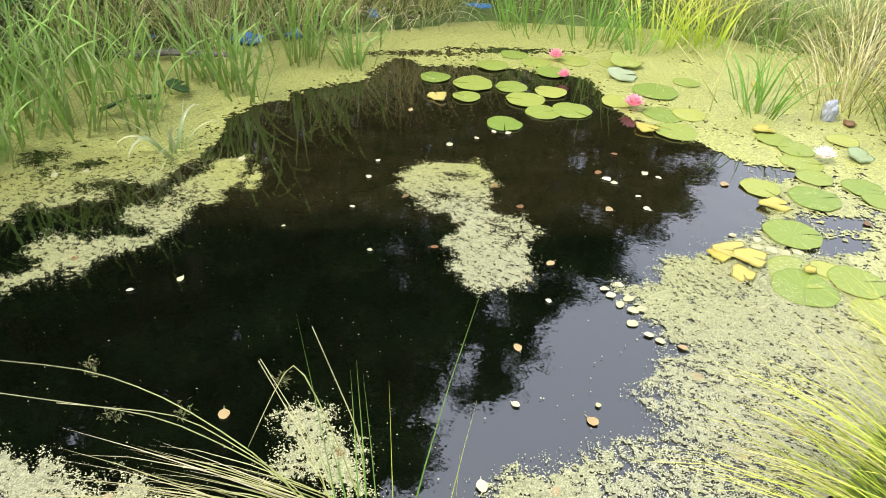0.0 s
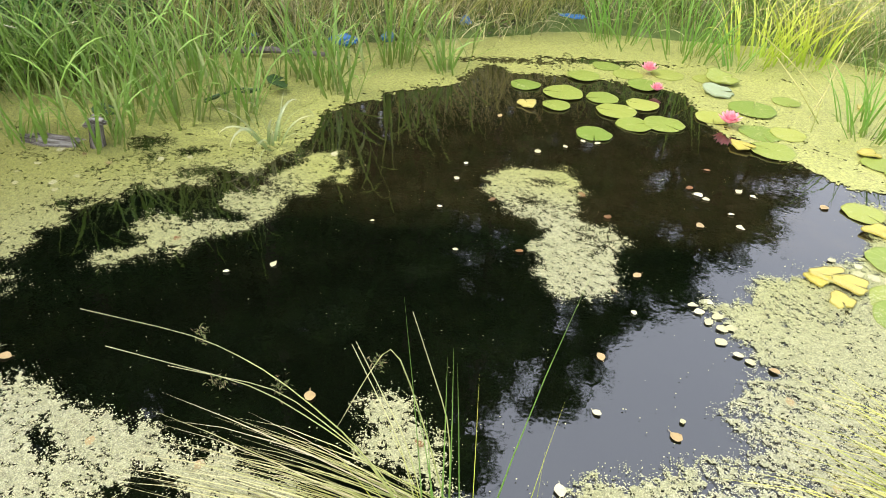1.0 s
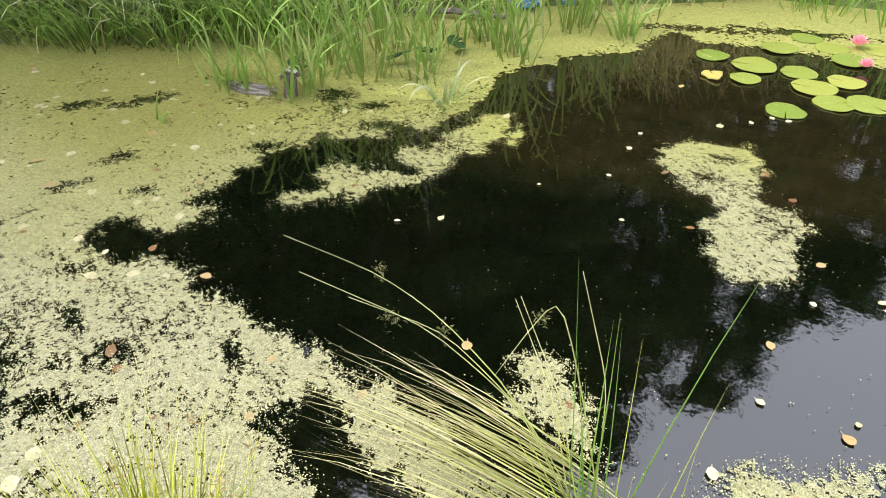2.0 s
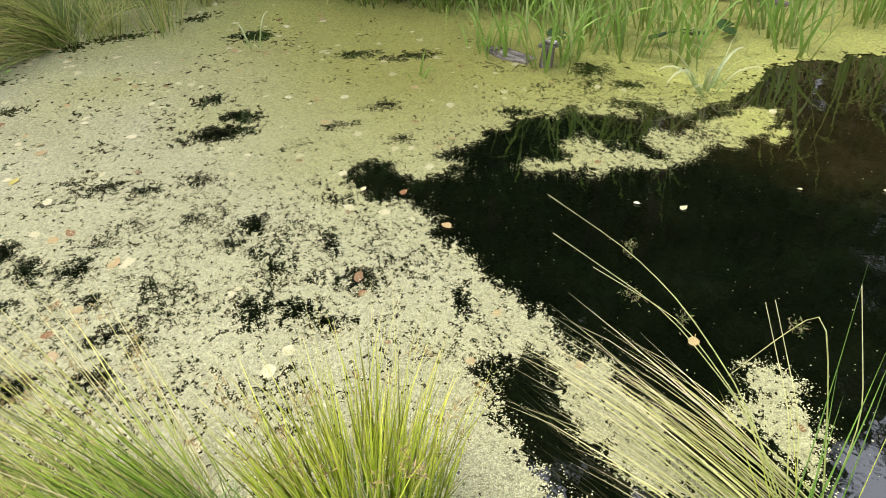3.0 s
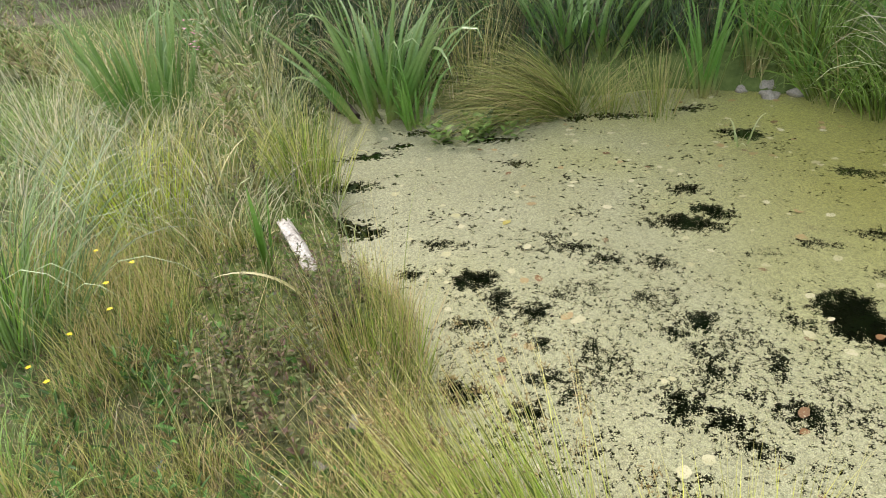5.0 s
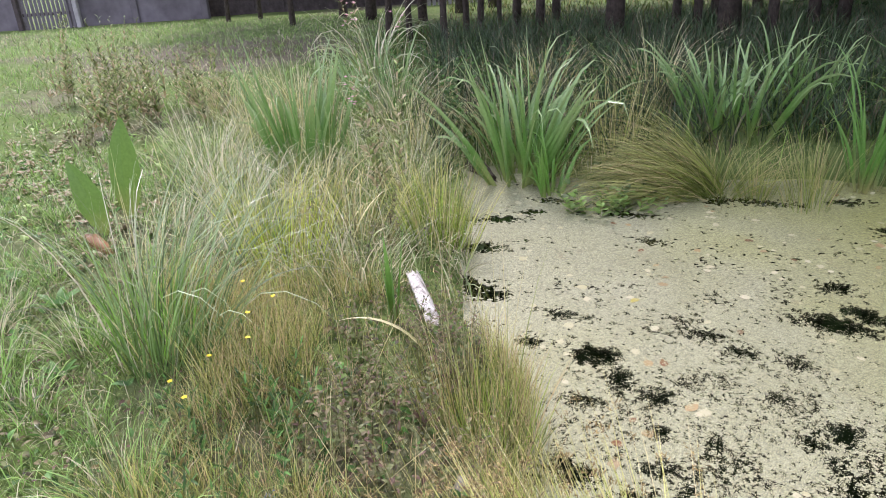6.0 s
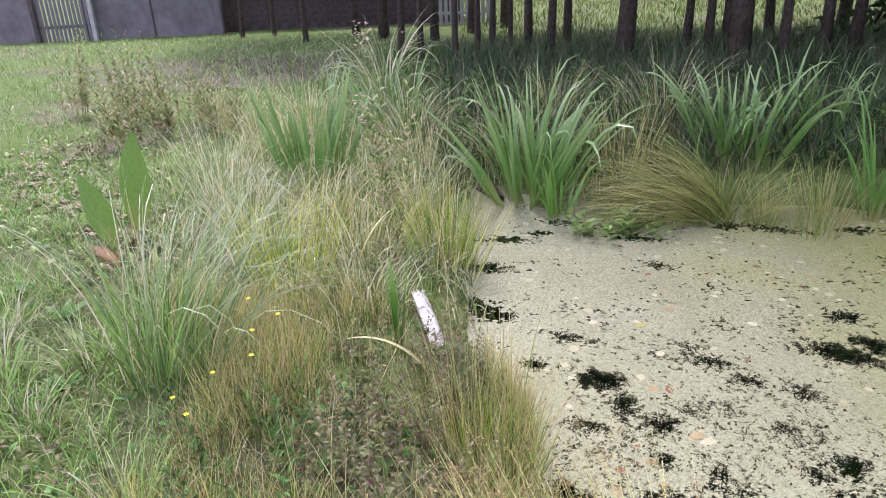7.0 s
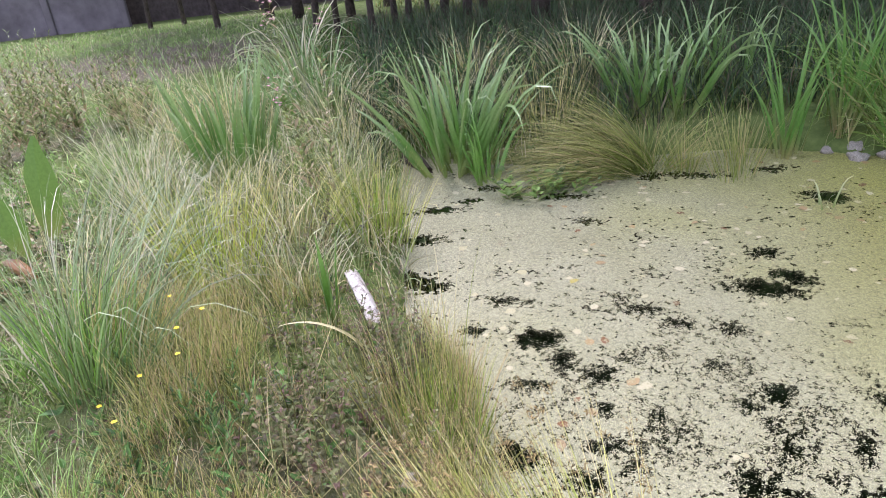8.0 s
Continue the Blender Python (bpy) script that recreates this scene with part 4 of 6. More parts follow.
sword_clump("bulrush", "green bulrush shoots in the shallow shore", "bulrush", -4.35, 3.12, 12, 0.06, 0.7, 0.022, M_bulrush, 0.3, 0.7, BM)
sword_clump("bulrush", "arching bulrush clump on the shaded shore", "bulrush", -4.0, 3.65, 44, 0.28, 0.95, 0.022, M_bulrush, 0.6, 1.2, BM)
sword_clump("bulrush", "arching bulrush clump on the shaded shore", "bulrush", -3.35, 3.85, 44, 0.28, 0.9, 0.020, M_bulrush, 0.6, 1.2, BM)
sword_clump("bulrush", "arching bulrush clump on the shaded shore", "bulrush", -5.2, 3.5, 44, 0.3, 1.05, 0.024, M_bulrush, 0.5, 1.1, BM)
SH = "clumps of reed"
REED_AT = []
for x, y, n, r, h, az in [(-2.05, 3.18, 14, 0.08, 0.50, 1.8), (-2.42, 2.98, 16, 0.1, 0.55, 2.4), (-2.08, 2.96, 14, 0.07, 0.55, 1.6), (-1.84, 3.38, 20, 0.1, 0.75, 2.2), (-1.55, 3.46, 16, 0.08, 0.66, 2.0),
                          (-1.12, 3.97, 16, 0.09, 0.7, 2.5), (-1.3, 4.2, 26, 0.12, 0.78, 2.3), (-0.9, 4.7, 28, 0.1, 0.7, 1.8), (-0.52, 4.64, 22, 0.08, 0.45, 2.2), (-2.3, 3.6, 34, 0.22, 0.8, 2.2),
                          (-1.95, 3.9, 26, 0.22, 0.85, 2.2), (-1.62, 4.15, 20, 0.18, 0.75, 2.0), (-2.75, 3.6, 24, 0.2, 0.7, 2.3)]:
    sword_clump("reed", "fresh green reed shoots standing in duckweed", "reed", x, y, int(n * 0.8), r * 1.1, h * 1.1, 0.018, M_shoot, 0.5, 0.6, SH, toward=az, pull=0.12, droop=0.35)
    REED_AT.append((x, y, n, r, h))
for x, y, n, r, h in [(0.75, 5.75, 44, 0.25, 0.75), (1.25, 5.5, 40, 0.22, 0.8), (1.75, 5.5, 44, 0.22, 0.85), (2.15, 5.55, 40, 0.2, 0.8), (1.55, 5.25, 14, 0.07, 0.5), (2.06, 4.08, 24, 0.08, 0.62), (2.1, 4.3, 10, 0.1, 0.55)]:
    sword_clump("reed", "yellow-green reed clump arching over the far shore", "reed", x, y, n, r, h, 0.013, M_rush if x > 1.6 and y > 5.3 else M_reed, 0.55, 1.0, SH)
sword_clump("reed", "grey dried reed shoots bent over the water", "reed", -1.3, 3.2, 16, 0.06, 0.40, 0.018, M_grey, 0.5, 3.2, SH, droop=0.0)

sword_clump("reed", "few young reed shoots drooping over the duckweed", "reed", -3.72, 2.18, 6, 0.03, 0.30, 0.014, M_grey, 0.3, 2.0, SH, droop=0.7)
sword_clump("reed", "few young reed shoots drooping over the duckweed", "reed", -2.62, 2.45, 5, 0.04, 0.26, 0.012, M_shoot, 0.5, 1.8, SH, droop=0.6)
sword_clump("reed", "few young reed shoots drooping over the duckweed", "reed", -2.55, 2.95, 8, 0.06, 0.40, 0.014, M_shoot, 0.5, 1.6, SH, droop=0.5)

RU = "tufts of rush"
tuft("rush_tuft", "yellow-green soft rush tuft at the near edge", "rush", -0.97, 0.41, 440, 0.19, 0.47, 0.0056, M_rush, 0.20, 0.22, jitter=0.6, group=RU, heads=16, singles=80)
tuft("rush_tuft", "thin straw rush stems at the near edge", "rush", -1.02, 0.44, 44, 0.2, 0.60, 0.0028, M_rush_brown, 0.16, 0.2, jitter=0.35, group=RU, heads=14, singles=44)
tuft("rush_tuft", "straw-tipped rush tuft leaning over the bank", "rush", -1.27, 0.06, 110, 0.18, 0.74, 0.0038, M_rush_brown, 0.4, 0.2, toward=3.55, pull=0.66, jitter=0.45, group=RU, heads=70, singles=60)
tuft("rush_tuft", "straw-tipped rush tuft leaning over the bank", "rush", -1.12, -0.14, 110, 0.18, 0.72, 0.0036, M_rush_brown, 0.4, 0.2, toward=3.8, pull=0.76, jitter=0.45, group=RU, heads=80, singles=60)
tuft("rush_tuft", "fresh green rush tuft on the near bank", "rush", -1.2, 0.10, 70, 0.10, 0.66, 0.0046, M_rush_green, 0.2, 0.15, toward=3.9, pull=0.52, jitter=0.5, group=RU)
tuft("rush_tuft", "fresh green rush tuft on the near bank", "rush", -1.25, -0.07, 55, 0.09, 0.56, 0.0046, M_rush_green, 0.2, 0.15, toward=3.7, pull=0.66, jitter=0.5, group=RU)
tuft("rush_tuft", "olive rush tuft at the duckweed edge", "rush", -2.28, -0.30, 170, 0.2, 0.44, 0.0036, M_olive, 0.26, 0.25, jitter=0.5, group=RU)
tuft("rush_tuft", "green rush tuft at the duckweed edge", "rush", -2.2, -0.22, 90, 0.13, 0.36, 0.0045, M_rush_green, 0.26, 0.25, jitter=0.5, group=RU)
tuft("rush_tuft", "straw-coloured rush tuft by the pond corner", "rush", -4.02, -0.40, 190, 0.19, 0.6, 0.0042, M_rush_brown, 0.36, 0.35, jitter=0.5, group=RU)
tuft("rush_tuft", "green rush tuft by the pond corner", "rush", -4.0, -0.44, 150, 0.16, 0.5, 0.0045, M_rush_green, 0.36, 0.35, jitter=0.5, group=RU)
tuft("rush_tuft", "yellowish rush tuft on the dry bank", "rush", -3.46, -1.2, 190, 0.2, 0.62, 0.0045, M_rush, 0.34, 0.4, jitter=0.6, group=RU)
tuft("rush_tuft", "lush yellow-green rush tuft arching over the water", "rush", 1.48, 0.98, 520, 0.3, 0.62, 0.0040, M_rush, 0.6, 0.8, toward=2.75, pull=0.6, jitter=0.5, group=RU, singles=40)
tuft("rush_tuft", "lush yellow-green rush tuft arching over the water", "rush", 1.85, 1.35, 360, 0.25, 0.5, 0.0036, M_rush, 0.6, 0.8, toward=2.6, pull=0.5, jitter=0.5, group=RU)
tuft("rush_tuft", "flattened straw rush lying across the water", "rush", -0.14, 0.97, 84, 0.15, 0.70, 0.0040, M_stalk, 0.16, 0.5, toward=3.02, pull=1.30, jitter=0.4, group=RU, lift=0.11, singles=30)
tuft("rush_tuft", "few upright green rush stems in the water", "rush", -0.1, 0.95, 7, 0.05, 0.86, 0.0055, M_reed, 0.14, 0.1, toward=1.9, pull=0.06, group=RU, singles=7)
tuft("rush_tuft", "thin dry rush stems at the near water", "rush", -0.02, 0.93, 10, 0.12, 0.5, 0.0035, M_rush, 0.35, 0.2, group=RU, singles=10)
tuft("sedge", "arching olive sedge tussock on the far shore", "sedge", -4.92, 1.46, 1400, 0.24, 0.92, 0.0052, M_tussock, 0.5, 1.3, "flat", 8, toward=-1.7, pull=0.95, jitter=0.55, singles=60)
tuft("sedge", "short olive sedge at the tussock's foot", "sedge", -4.85, 1.55, 260, 0.18, 0.55, 0.005, M_tussock, 0.9, 1.0, "flat", 6)
tuft("sedge", "dry upright sedge behind the tussock", "sedge", -5.6, 1.0, 110, 0.25, 0.7, 0.006, M_sedge, 0.35, 0.4, "flat")
tuft("sedge", "thin green sedge in the duckweed", "sedge", -4.42, 2.0, 80, 0.12, 0.46, 0.005, M_tussock, 0.4, 0.3, "flat")
tuft("sedge", "thin green sedge in the duckweed", "sedge", -4.68, 1.78, 90, 0.1, 0.42, 0.005, M_tussock, 0.4, 0.3, "flat")
tuft("sedge", "thin green sedge by the shaded shore", "sedge", -4.75, 2.2, 85, 0.14, 0.5, 0.005, M_tussock, 0.4, 0.4, "flat")
tuft("grass_clump", "grey-green grass clump with arching tips", "grass", -2.6, -1.48, 190, 0.2, 0.84, 0.0062, M_bluish, 0.28, 1.4, "flat", 7, toward=1.5, pull=0.2, singles=60)
tuft("grass_clump", "deep green grass clump on the bank", "grass", -2.62, -1.56, 90, 0.15, 0.58, 0.006, M_reed, 0.28, 0.4, "flat", 5)
tuft("grass_clump", "silvery plume grass with drooping leaves", "grass", -7.9, -1.05, 46, 0.09, 1.05, 0.022, M_grey, 0.2, 2.4, "flat", 9)
tuft("grass_clump", "pale arching grass clump on the bank", "grass", -6.4, -0.75, 60, 0.15, 0.75, 0.014, M_grey, 0.35, 1.5, "flat", 6)
for x, y, h, m in [(-3.9, -1.5, 0.5, M_grey), (-4.6, -1.2, 0.42, M_dry), (-5.0, -0.7, 0.5, M_grey), (-4.9, -2.0, 0.5, M_grey), (-5.5, -2.2, 0.6, M_grey), (-6.3, -2.0, 0.65, M_dry), (-6.9, -1.7, 0.7, M_dry),
                   (-3.3, -0.85, 0.42, M_grey), (-3.9, -0.9, 0.45, M_sedge), (-5.9, -0.6, 0.6, M_dry), (-7.4, -2.6, 0.6, M_dry), (-6.0, 0.2, 0.7, M_dry), (-6.6, 1.6, 0.8, M_dry), (-7.2, 0.7, 0.7, M_sedge), (-4.4, -1.75, 0.42, M_grey)]:
    tuft("grass_clump", "pale dry grass clump on the rough bank", "grass", x, y, 100, 0.22, h, 0.007, m, 0.45, 1.0, "flat", 5, group="dry grass clumps")
for x, y in [(2.75, 4.35), (3.1, 4.9), (2.8, 5.6), (3.3, 4.2), (2.5, 5.95), (3.3, 5.5), (3.0, 3.8), (0.3, 6.35), (-0.35, 6.0), (-0.75, 5.7), (-0.1, 6.1), (-1.15, 5.4), (1.2, 6.3), (2.0, 6.3), (-1.7, 5.1), (-2.3, 4.8)]:
    tuft("grass_clump", "tangled dry and green grass on the far shore", "grass", x, y, 190, 0.28, 0.5 if x > 2.4 else 0.75, 0.007, M_sedge if int(x * 10) % 2 else M_shoot, 0.55, 1.3, "flat", 5, group="shore grass clumps")
for x, y, n, h, m in [(-3.75, 3.28, 200, 0.6, M_shoot), (-3.3, 3.5, 180, 0.6, M_shoot), (-4.15, 3.25, 160, 0.6, M_shoot), (-2.95, 3.75, 220, 0.7, M_shoot), (-3.6, 3.55, 220, 0.8, M_grey), (-4.6, 3.3, 180, 0.8, M_shoot), (-2.65, 3.95, 120, 0.6, M_shoot)]:
    tuft("grass_clump", "arching shore grass hanging over the duckweed", "grass", x, y, n, 0.2, h, 0.011, m, 0.5, 1.7, "flat", 6, group="hanging shore grass")

# ---- bank growth: uncountable grass ----


def scatter(count, box, keep_if):
    x, y = rng.uniform(box[0], box[1], count), rng.uniform(box[2], box[3], count)
    ok = keep_if(x, y) & (fbm(x, y, 5.0, 3, int(count) % 97) > rng.uniform(-0.25, 0.2, count))
    return x[ok], y[ok]


def on_land(x, y, off=0.0):
    return inside_depth(x, y, POND) < -off


def grass(name, label, count, box, keep_if, high, width, mat, lean=0.35, bend=0.7, seg=3, sect="flat"):
    x, y = scatter(count, box, keep_if)
    n = len(x)
    base = np.stack([x, y, ground_height(x, y) - 0.01], 1)
    by_log = np.hypot((x + 2.98) / 0.34, (y + 0.42) / 0.2) < 1 + fbm(x, y, 5, 2, 19)
    patch = (1 + 0.9 * fbm(x, y, 1.6, 3, 77)) * np.where(by_log, 0.2, 1.0)
    data = blades(base, rng.uniform(0, 6.28, n), np.abs(rng.normal(0, lean, n)), bend * rng.uniform(0.2, 1.4, n), high * patch * rng.uniform(0.5, 1.25, n), width * rng.uniform(0.6, 1.3, n), seg, sect)
    return tagged(new(name, blade_mesh(name, data, mat)), label, "grass", kind="stuff")


def rough_bank(x, y):
    """The strip of tall growth beside the pond, before the lawn."""
    d = -inside_depth(x, y, POND)
    edge = 1.55 + 0.18 * (-x - 2.5) + 0.4 * fbm(x, y, 0.8, 2, 9)
    return (d > -0.05) & (d < edge) & (y < 1.2)


def lawn_zone(x, y):
    return on_land(x, y, 0.3) & (y < -0.6 + 0.3 * fbm(x, y, 1, 2, 4)) & ~rough_bank(x, y) & (fbm(x, y, 2.3, 3, 15) > -0.14)


def brown_patch(x, y):
    """Withered herbs on dark litter, with hardly any grass."""
    return np.hypot((x + 2.35) / 0.75, (y + 0.55) / 0.36) + 0.7 * fbm(x, y, 3, 2, 33) < 1


def bare_path(x, y):
    return np.hypot((x + 2.3) / 0.75, (y + 1.62) / 0.26) + 0.9 * fbm(x, y, 3, 2, 35) < 1


grass("bank_grass", "thin olive grass on the pond bank", 26000, (-3.3, -1.3, -1.7, 0.3), lambda x, y: rough_bank(x, y) & ~brown_patch(x, y) & ~bare_path(x, y), 0.25, 0.0030, M_olive, 0.2, 0.7, 4)
grass("bank_grass", "fresh low grass on the pond bank", 15000, (-6.5, -0.9, -3.0, 0.4), lambda x, y: rough_bank(x, y) & ~brown_patch(x, y) & ~bare_path(x, y), 0.19, 0.0045, M_lawn, 0.4, 0.9)
grass("bank_grass", "thin weedy grass on the bare soil", 5000, (-3.4, -1.2, -2.2, -1.1), bare_path, 0.10, 0.0035, M_lawn, 0.6, 0.9)
grass("bank_grass", "sparse thin stalks over withered herbs", 1500, (-3.2, -1.4, -1.1, 0.0), brown_patch, 0.3, 0.0026, M_olive, 0.2, 0.5, 4)
grass("dry_grass", "pale dry grass on the rough bank", 6500, (-9.5, -3.2, -5.2, 0.4), rough_bank, 0.30, 0.008, M_dry, 0.5, 1.7, 4)
grass("dry_grass", "mixed rough grass on the pond bank", 14000, (-9.5, -3.2, -5.2, 1.0), rough_bank, 0.33, 0.009, M_grey, 0.45, 1.6, 4)
grass("lawn_grass", "short green lawn grass on the bank", 56000, (-6.0, -0.6, -4.8, -0.6), lawn_zone, 0.13, 0.006, M_lawn, 0.6, 1.0)
grass("lawn_grass", "short green lawn grass farther off", 60000, (-20.0, -5.0, -14.0, -1.0), lambda x, y: ~rough_bank(x, y) & on_land(x, y, 0.3), 0.13, 0.012, M_lawn, 0.6, 0.9, 2)
grass("near_grass", "rough grass on the near bank", 26000, (-1.6, 2.6, -0.9, 1.6), lambda x, y: on_land(x, y, 0.02), 0.16, 0.004, M_lawn, 0.5, 0.9)
grass("shore_grass", "tangled grass behind the far shore", 20000, (-4.6, 4.6, 2.9, 7.6), lambda x, y: on_land(x, y, -0.02), 0.50, 0.007, M_dry, 0.6, 2.0, 5)
grass("shore_grass", "green grass behind the far shore", 13000, (-7.0, 4.6, 0.4, 7.6), lambda x, y: on_land(x, y, -0.02) & ((y > 2.8) | (x < -5.0)) & ~((x > -3.2) & (x < -0.4) & (y < 5.6)), 0.42, 0.010, M_shoot, 0.4, 1.3, 5)
grass("lawn_grass", "sunlit grass slope beyond the wood", 60000, (-42.0, -13.5, 0.0, 30.0), lambda x, y: on_land(x, y, 0.5), 0.22, 0.03, M_slope, 0.5, 0.8, 2)
grass("wood_floor", "low green growth on the woodland floor", 14000, (-15.0, -7.0, -1.5, 10.0), lambda x, y: on_land(x, y, 0.5), 0.22, 0.02, M_herb, 0.6, 0.8, 2)
grass("wood_floor", "brown litter and stalks on the woodland floor", 9000, (-16.0, -7.5, -1.0, 10.0), lambda x, y: on_land(x, y, 0.8), 0.22, 0.02, M_brown_herb, 0.7, 0.8, 2)
# dark strip before the wood: its shade sits in the blade colour
grass("shade_toned_grass", "grass before the wood, its green darkened in place of shade", 38000, (-12.5, -5.3, -0.4, 8.0), lambda x, y: on_land(x, y, 0.15), 0.46, 0.014, M_shade_toned, 0.35, 1.0, 3)

grass("dry_stalks", "tall pale dry grass stalks on the bank", 900, (-8.0, -2.4, -4.0, 0.2), rough_bank, 0.75, 0.0045, M_dry, 0.16, 0.35, 4, "tube")
grass("straw_litter", "flattened straw and dead stalks on bare soil", 26000, (-4.6, -1.1, -2.6, 0.1), lambda x, y: on_land(x, y, 0.02), 0.075, 0.0028, M_dry, 1.2, 0.5, 2)
grass("dry_stalks", "thin straw stalks on the near bank", 260, (-3.4, -1.3, -1.4, 0.1), rough_bank, 0.5, 0.0035, M_dry, 0.3, 0.3, 4, "tube")


def litter(name, label, count, box, keep_if, size, mat, lean=1.1):
    x, y = scatter(count, box, keep_if)
    n = len(x)
    base = np.stack([x, y, ground_height(x, y) + rng.uniform(0.0, 0.05, n)], 1)
    sz = size * rng.uniform(0.5, 1.3, n)
    data = blades(base, rng.uniform(0, 6.28, n), lean + rng.normal(0, 0.3, n), 0.4, sz, sz * 0.6, 3, "fold", shape="leaf", roll=rng.normal(0, 0.4, n))
    return tagged(new(name, blade_mesh(name, data, mat)), label, "ground plant", kind="stuff")


litter("leaf_crumbs", "small brown and grey leaf crumbs on the bank soil", 16000, (-4.2, -1.1, -2.6, 0.1), lambda x, y: on_land(x, y, 0.0), 0.018, M_dull_herb, 1.3)
litter("ground_leaves", "low green weed leaves in the bank turf", 8000, (-6.0, -0.9, -4.2, 0.1), lambda x, y: on_land(x, y, 0.1), 0.036, M_herb)
litter("dead_leaves", "brown dead leaves lying on the bank soil", 9000, (-6.0, -0.9, -3.0, 0.1), lambda x, y: on_land(x, y, 0.0) & (brown_patch(x, y) | (fbm(x, y, 1.5, 2, 71) > 0.05)), 0.036, M_brown_herb, 1.4)
litter("ground_leaves", "pale creeping leaves on the lawn's edge", 800, (-7.5, -3.5, -4.6, -1.9), lambda x, y: on_land(x, y, 0.1) & ~rough_bank(x, y), 0.05, M_weed)

grass("dead_tangle", "bent dead reed stalks and straw behind the reeds", 5200, (-3.4, 0.2, 3.9, 6.4), lambda x, y: on_land(x, y, -0.15), 0.55, 0.006, M_dry, 0.7, 1.6, 5)
litter("dead_leaves", "dark rotting leaves behind the reeds", 3500, (-3.4, 0.0, 4.0, 6.0), lambda x, y: on_land(x, y, -0.05), 0.06, M_brown_herb, 1.4)

# tufts in the patchy lawn
for i in range(46):
    x, y = -1.2 - 3.6 * rng.random(), -1.25 - 2.1 * rng.random()
    if bool(lawn_zone(np.array([x]), np.array([y]))[0]) or i % 3 == 0:
        tuft("lawn_tuft", "small tuft of green lawn grass on grey soil", "grass", x, y, 70, 0.09, rng.uniform(0.16, 0.3), 0.005, M_lawn if i % 4 else M_grey, 0.6, 1.1, "flat", 4, group="lawn tufts", singles=0)

# ---- herbs ----


def leafy(name, label, category, x, y, stems, r, high, leaf, pairs, mat, lean=0.15, leaf_lean=1.0, group="", droop=0.7, width=None, stem_mat=None, stalk=0.005, bare=0.15):
    """Upright stems with leaves all the way up."""
    base, a, out = around(x, y, stems, r)
    at = (x, y, z_at(x, y))
    ob = thing(name, label, category, group, at=at)
    hs = high * rng.uniform(0.65, 1.1, stems)
    sd = blades(base, a, lean * out + np.abs(rng.normal(0, 0.04, stems)), 0.15, hs, stalk, 4, "tube", shape="stem")
    axis = sd[0].reshape(stems, 5, 3, 3).mean(2)
    ss = np.linspace(bare, 1.0, pairs * 2)
    one = blades(base[:1], 0, 0, 0, 1, 1, 4, "tube")[1]
    own = local(sd, at)[0].reshape(stems, 15, 3)
    for i in range(stems):
        stem = part("stem", np_mesh("stem", own[i], one, stem_mat or (M_weed if mat is M_weed else M_stem), {"along": sd[2][:15]}), ob)
        pts = np.array([[np.interp(s, np.linspace(0, 1, 5), axis[i, :, k]) for k in range(3)] for s in ss])
        n = len(pts)
        turn = np.arange(n) * 2.4 + rng.normal(0, 0.3, n) + i
        size = leaf * (1.15 - 0.65 * ss) * rng.uniform(0.7, 1.2, n)
        ld = blades(pts, turn, leaf_lean + rng.normal(0, 0.2, n), droop, size, size * (width or 0.45), 4, "fold", 1.2, 0.25, shape="leaf", roll=rng.normal(0, 0.25, n))
        part("foliage", blade_mesh("foliage", local(ld, at), mat), stem)["kind"] = "stuff"
    return ob, axis[:, -1]


def petals(ob, name, where, count, size, width, lean, bend, mat, label=""):
    at = np.array(ob.location)
    for k in range(count):
        d = blades(np.array([where]) - at, k * 2 * math.pi / count + rng.normal(0, 0.1), lean + rng.normal(0, 0.08), bend, size, width, 5, "fold", 1.3, 0.3, shape="leaf", roll=0.0)
        part(name, blade_mesh(name, d, mat), ob, label if k == 0 else "")


M_flower_pink = plant_mat("pink_blossom", (0.62, 0.36, 0.42), (0.66, 0.34, 0.44), (0.72, 0.46, 0.52), None, 0, 0.5, 0.3)
BH = "brown withering herbs"
for i in range(30):
    x, y = -1.75 - 1.15 * rng.random(), -0.30 - 0.52 * rng.random()
    leafy("withered_herb", "withering brown-leaved herb on the pond bank", "herb", x, y, 3, 0.06, 0.34 * rng.uniform(0.5, 1.2), 0.033, 10, M_brown_herb if i % 2 else M_dull_herb, 0.2, 0.9, BH, 0.6)
for x, y in [(-3.7, -0.6), (-3.9, -0.75), (-3.55, -0.85), (-1.9, -0.5), (-2.0, -0.75)]:
    leafy("withered_herb", "withering brown-leaved herb on the pond bank", "herb", x, y, 3, 0.08, 0.42, 0.04, 9, M_brown_herb, 0.3, 0.9, BH, 0.9)
willow, tops = leafy("pink_willowherb", "tall leafy weed with pink blossoms by the pond", "weed", -4.6, -0.72, 6, 0.09, 1.22, 0.10, 26, M_willow, 0.06, 0.8, "", 0.7, 0.24)
for p in tops[tops[:, 2] > 0.95]:
    for q in range(5):
        petals(willow, "blossom", tuple(p + rng.normal(0, 1, 3) * np.array([0.03, 0.03, 0.05]) + np.array([0, 0, -0.04])), 4, 0.015, 0.011, 1.0, 0.3, M_flower_pink)
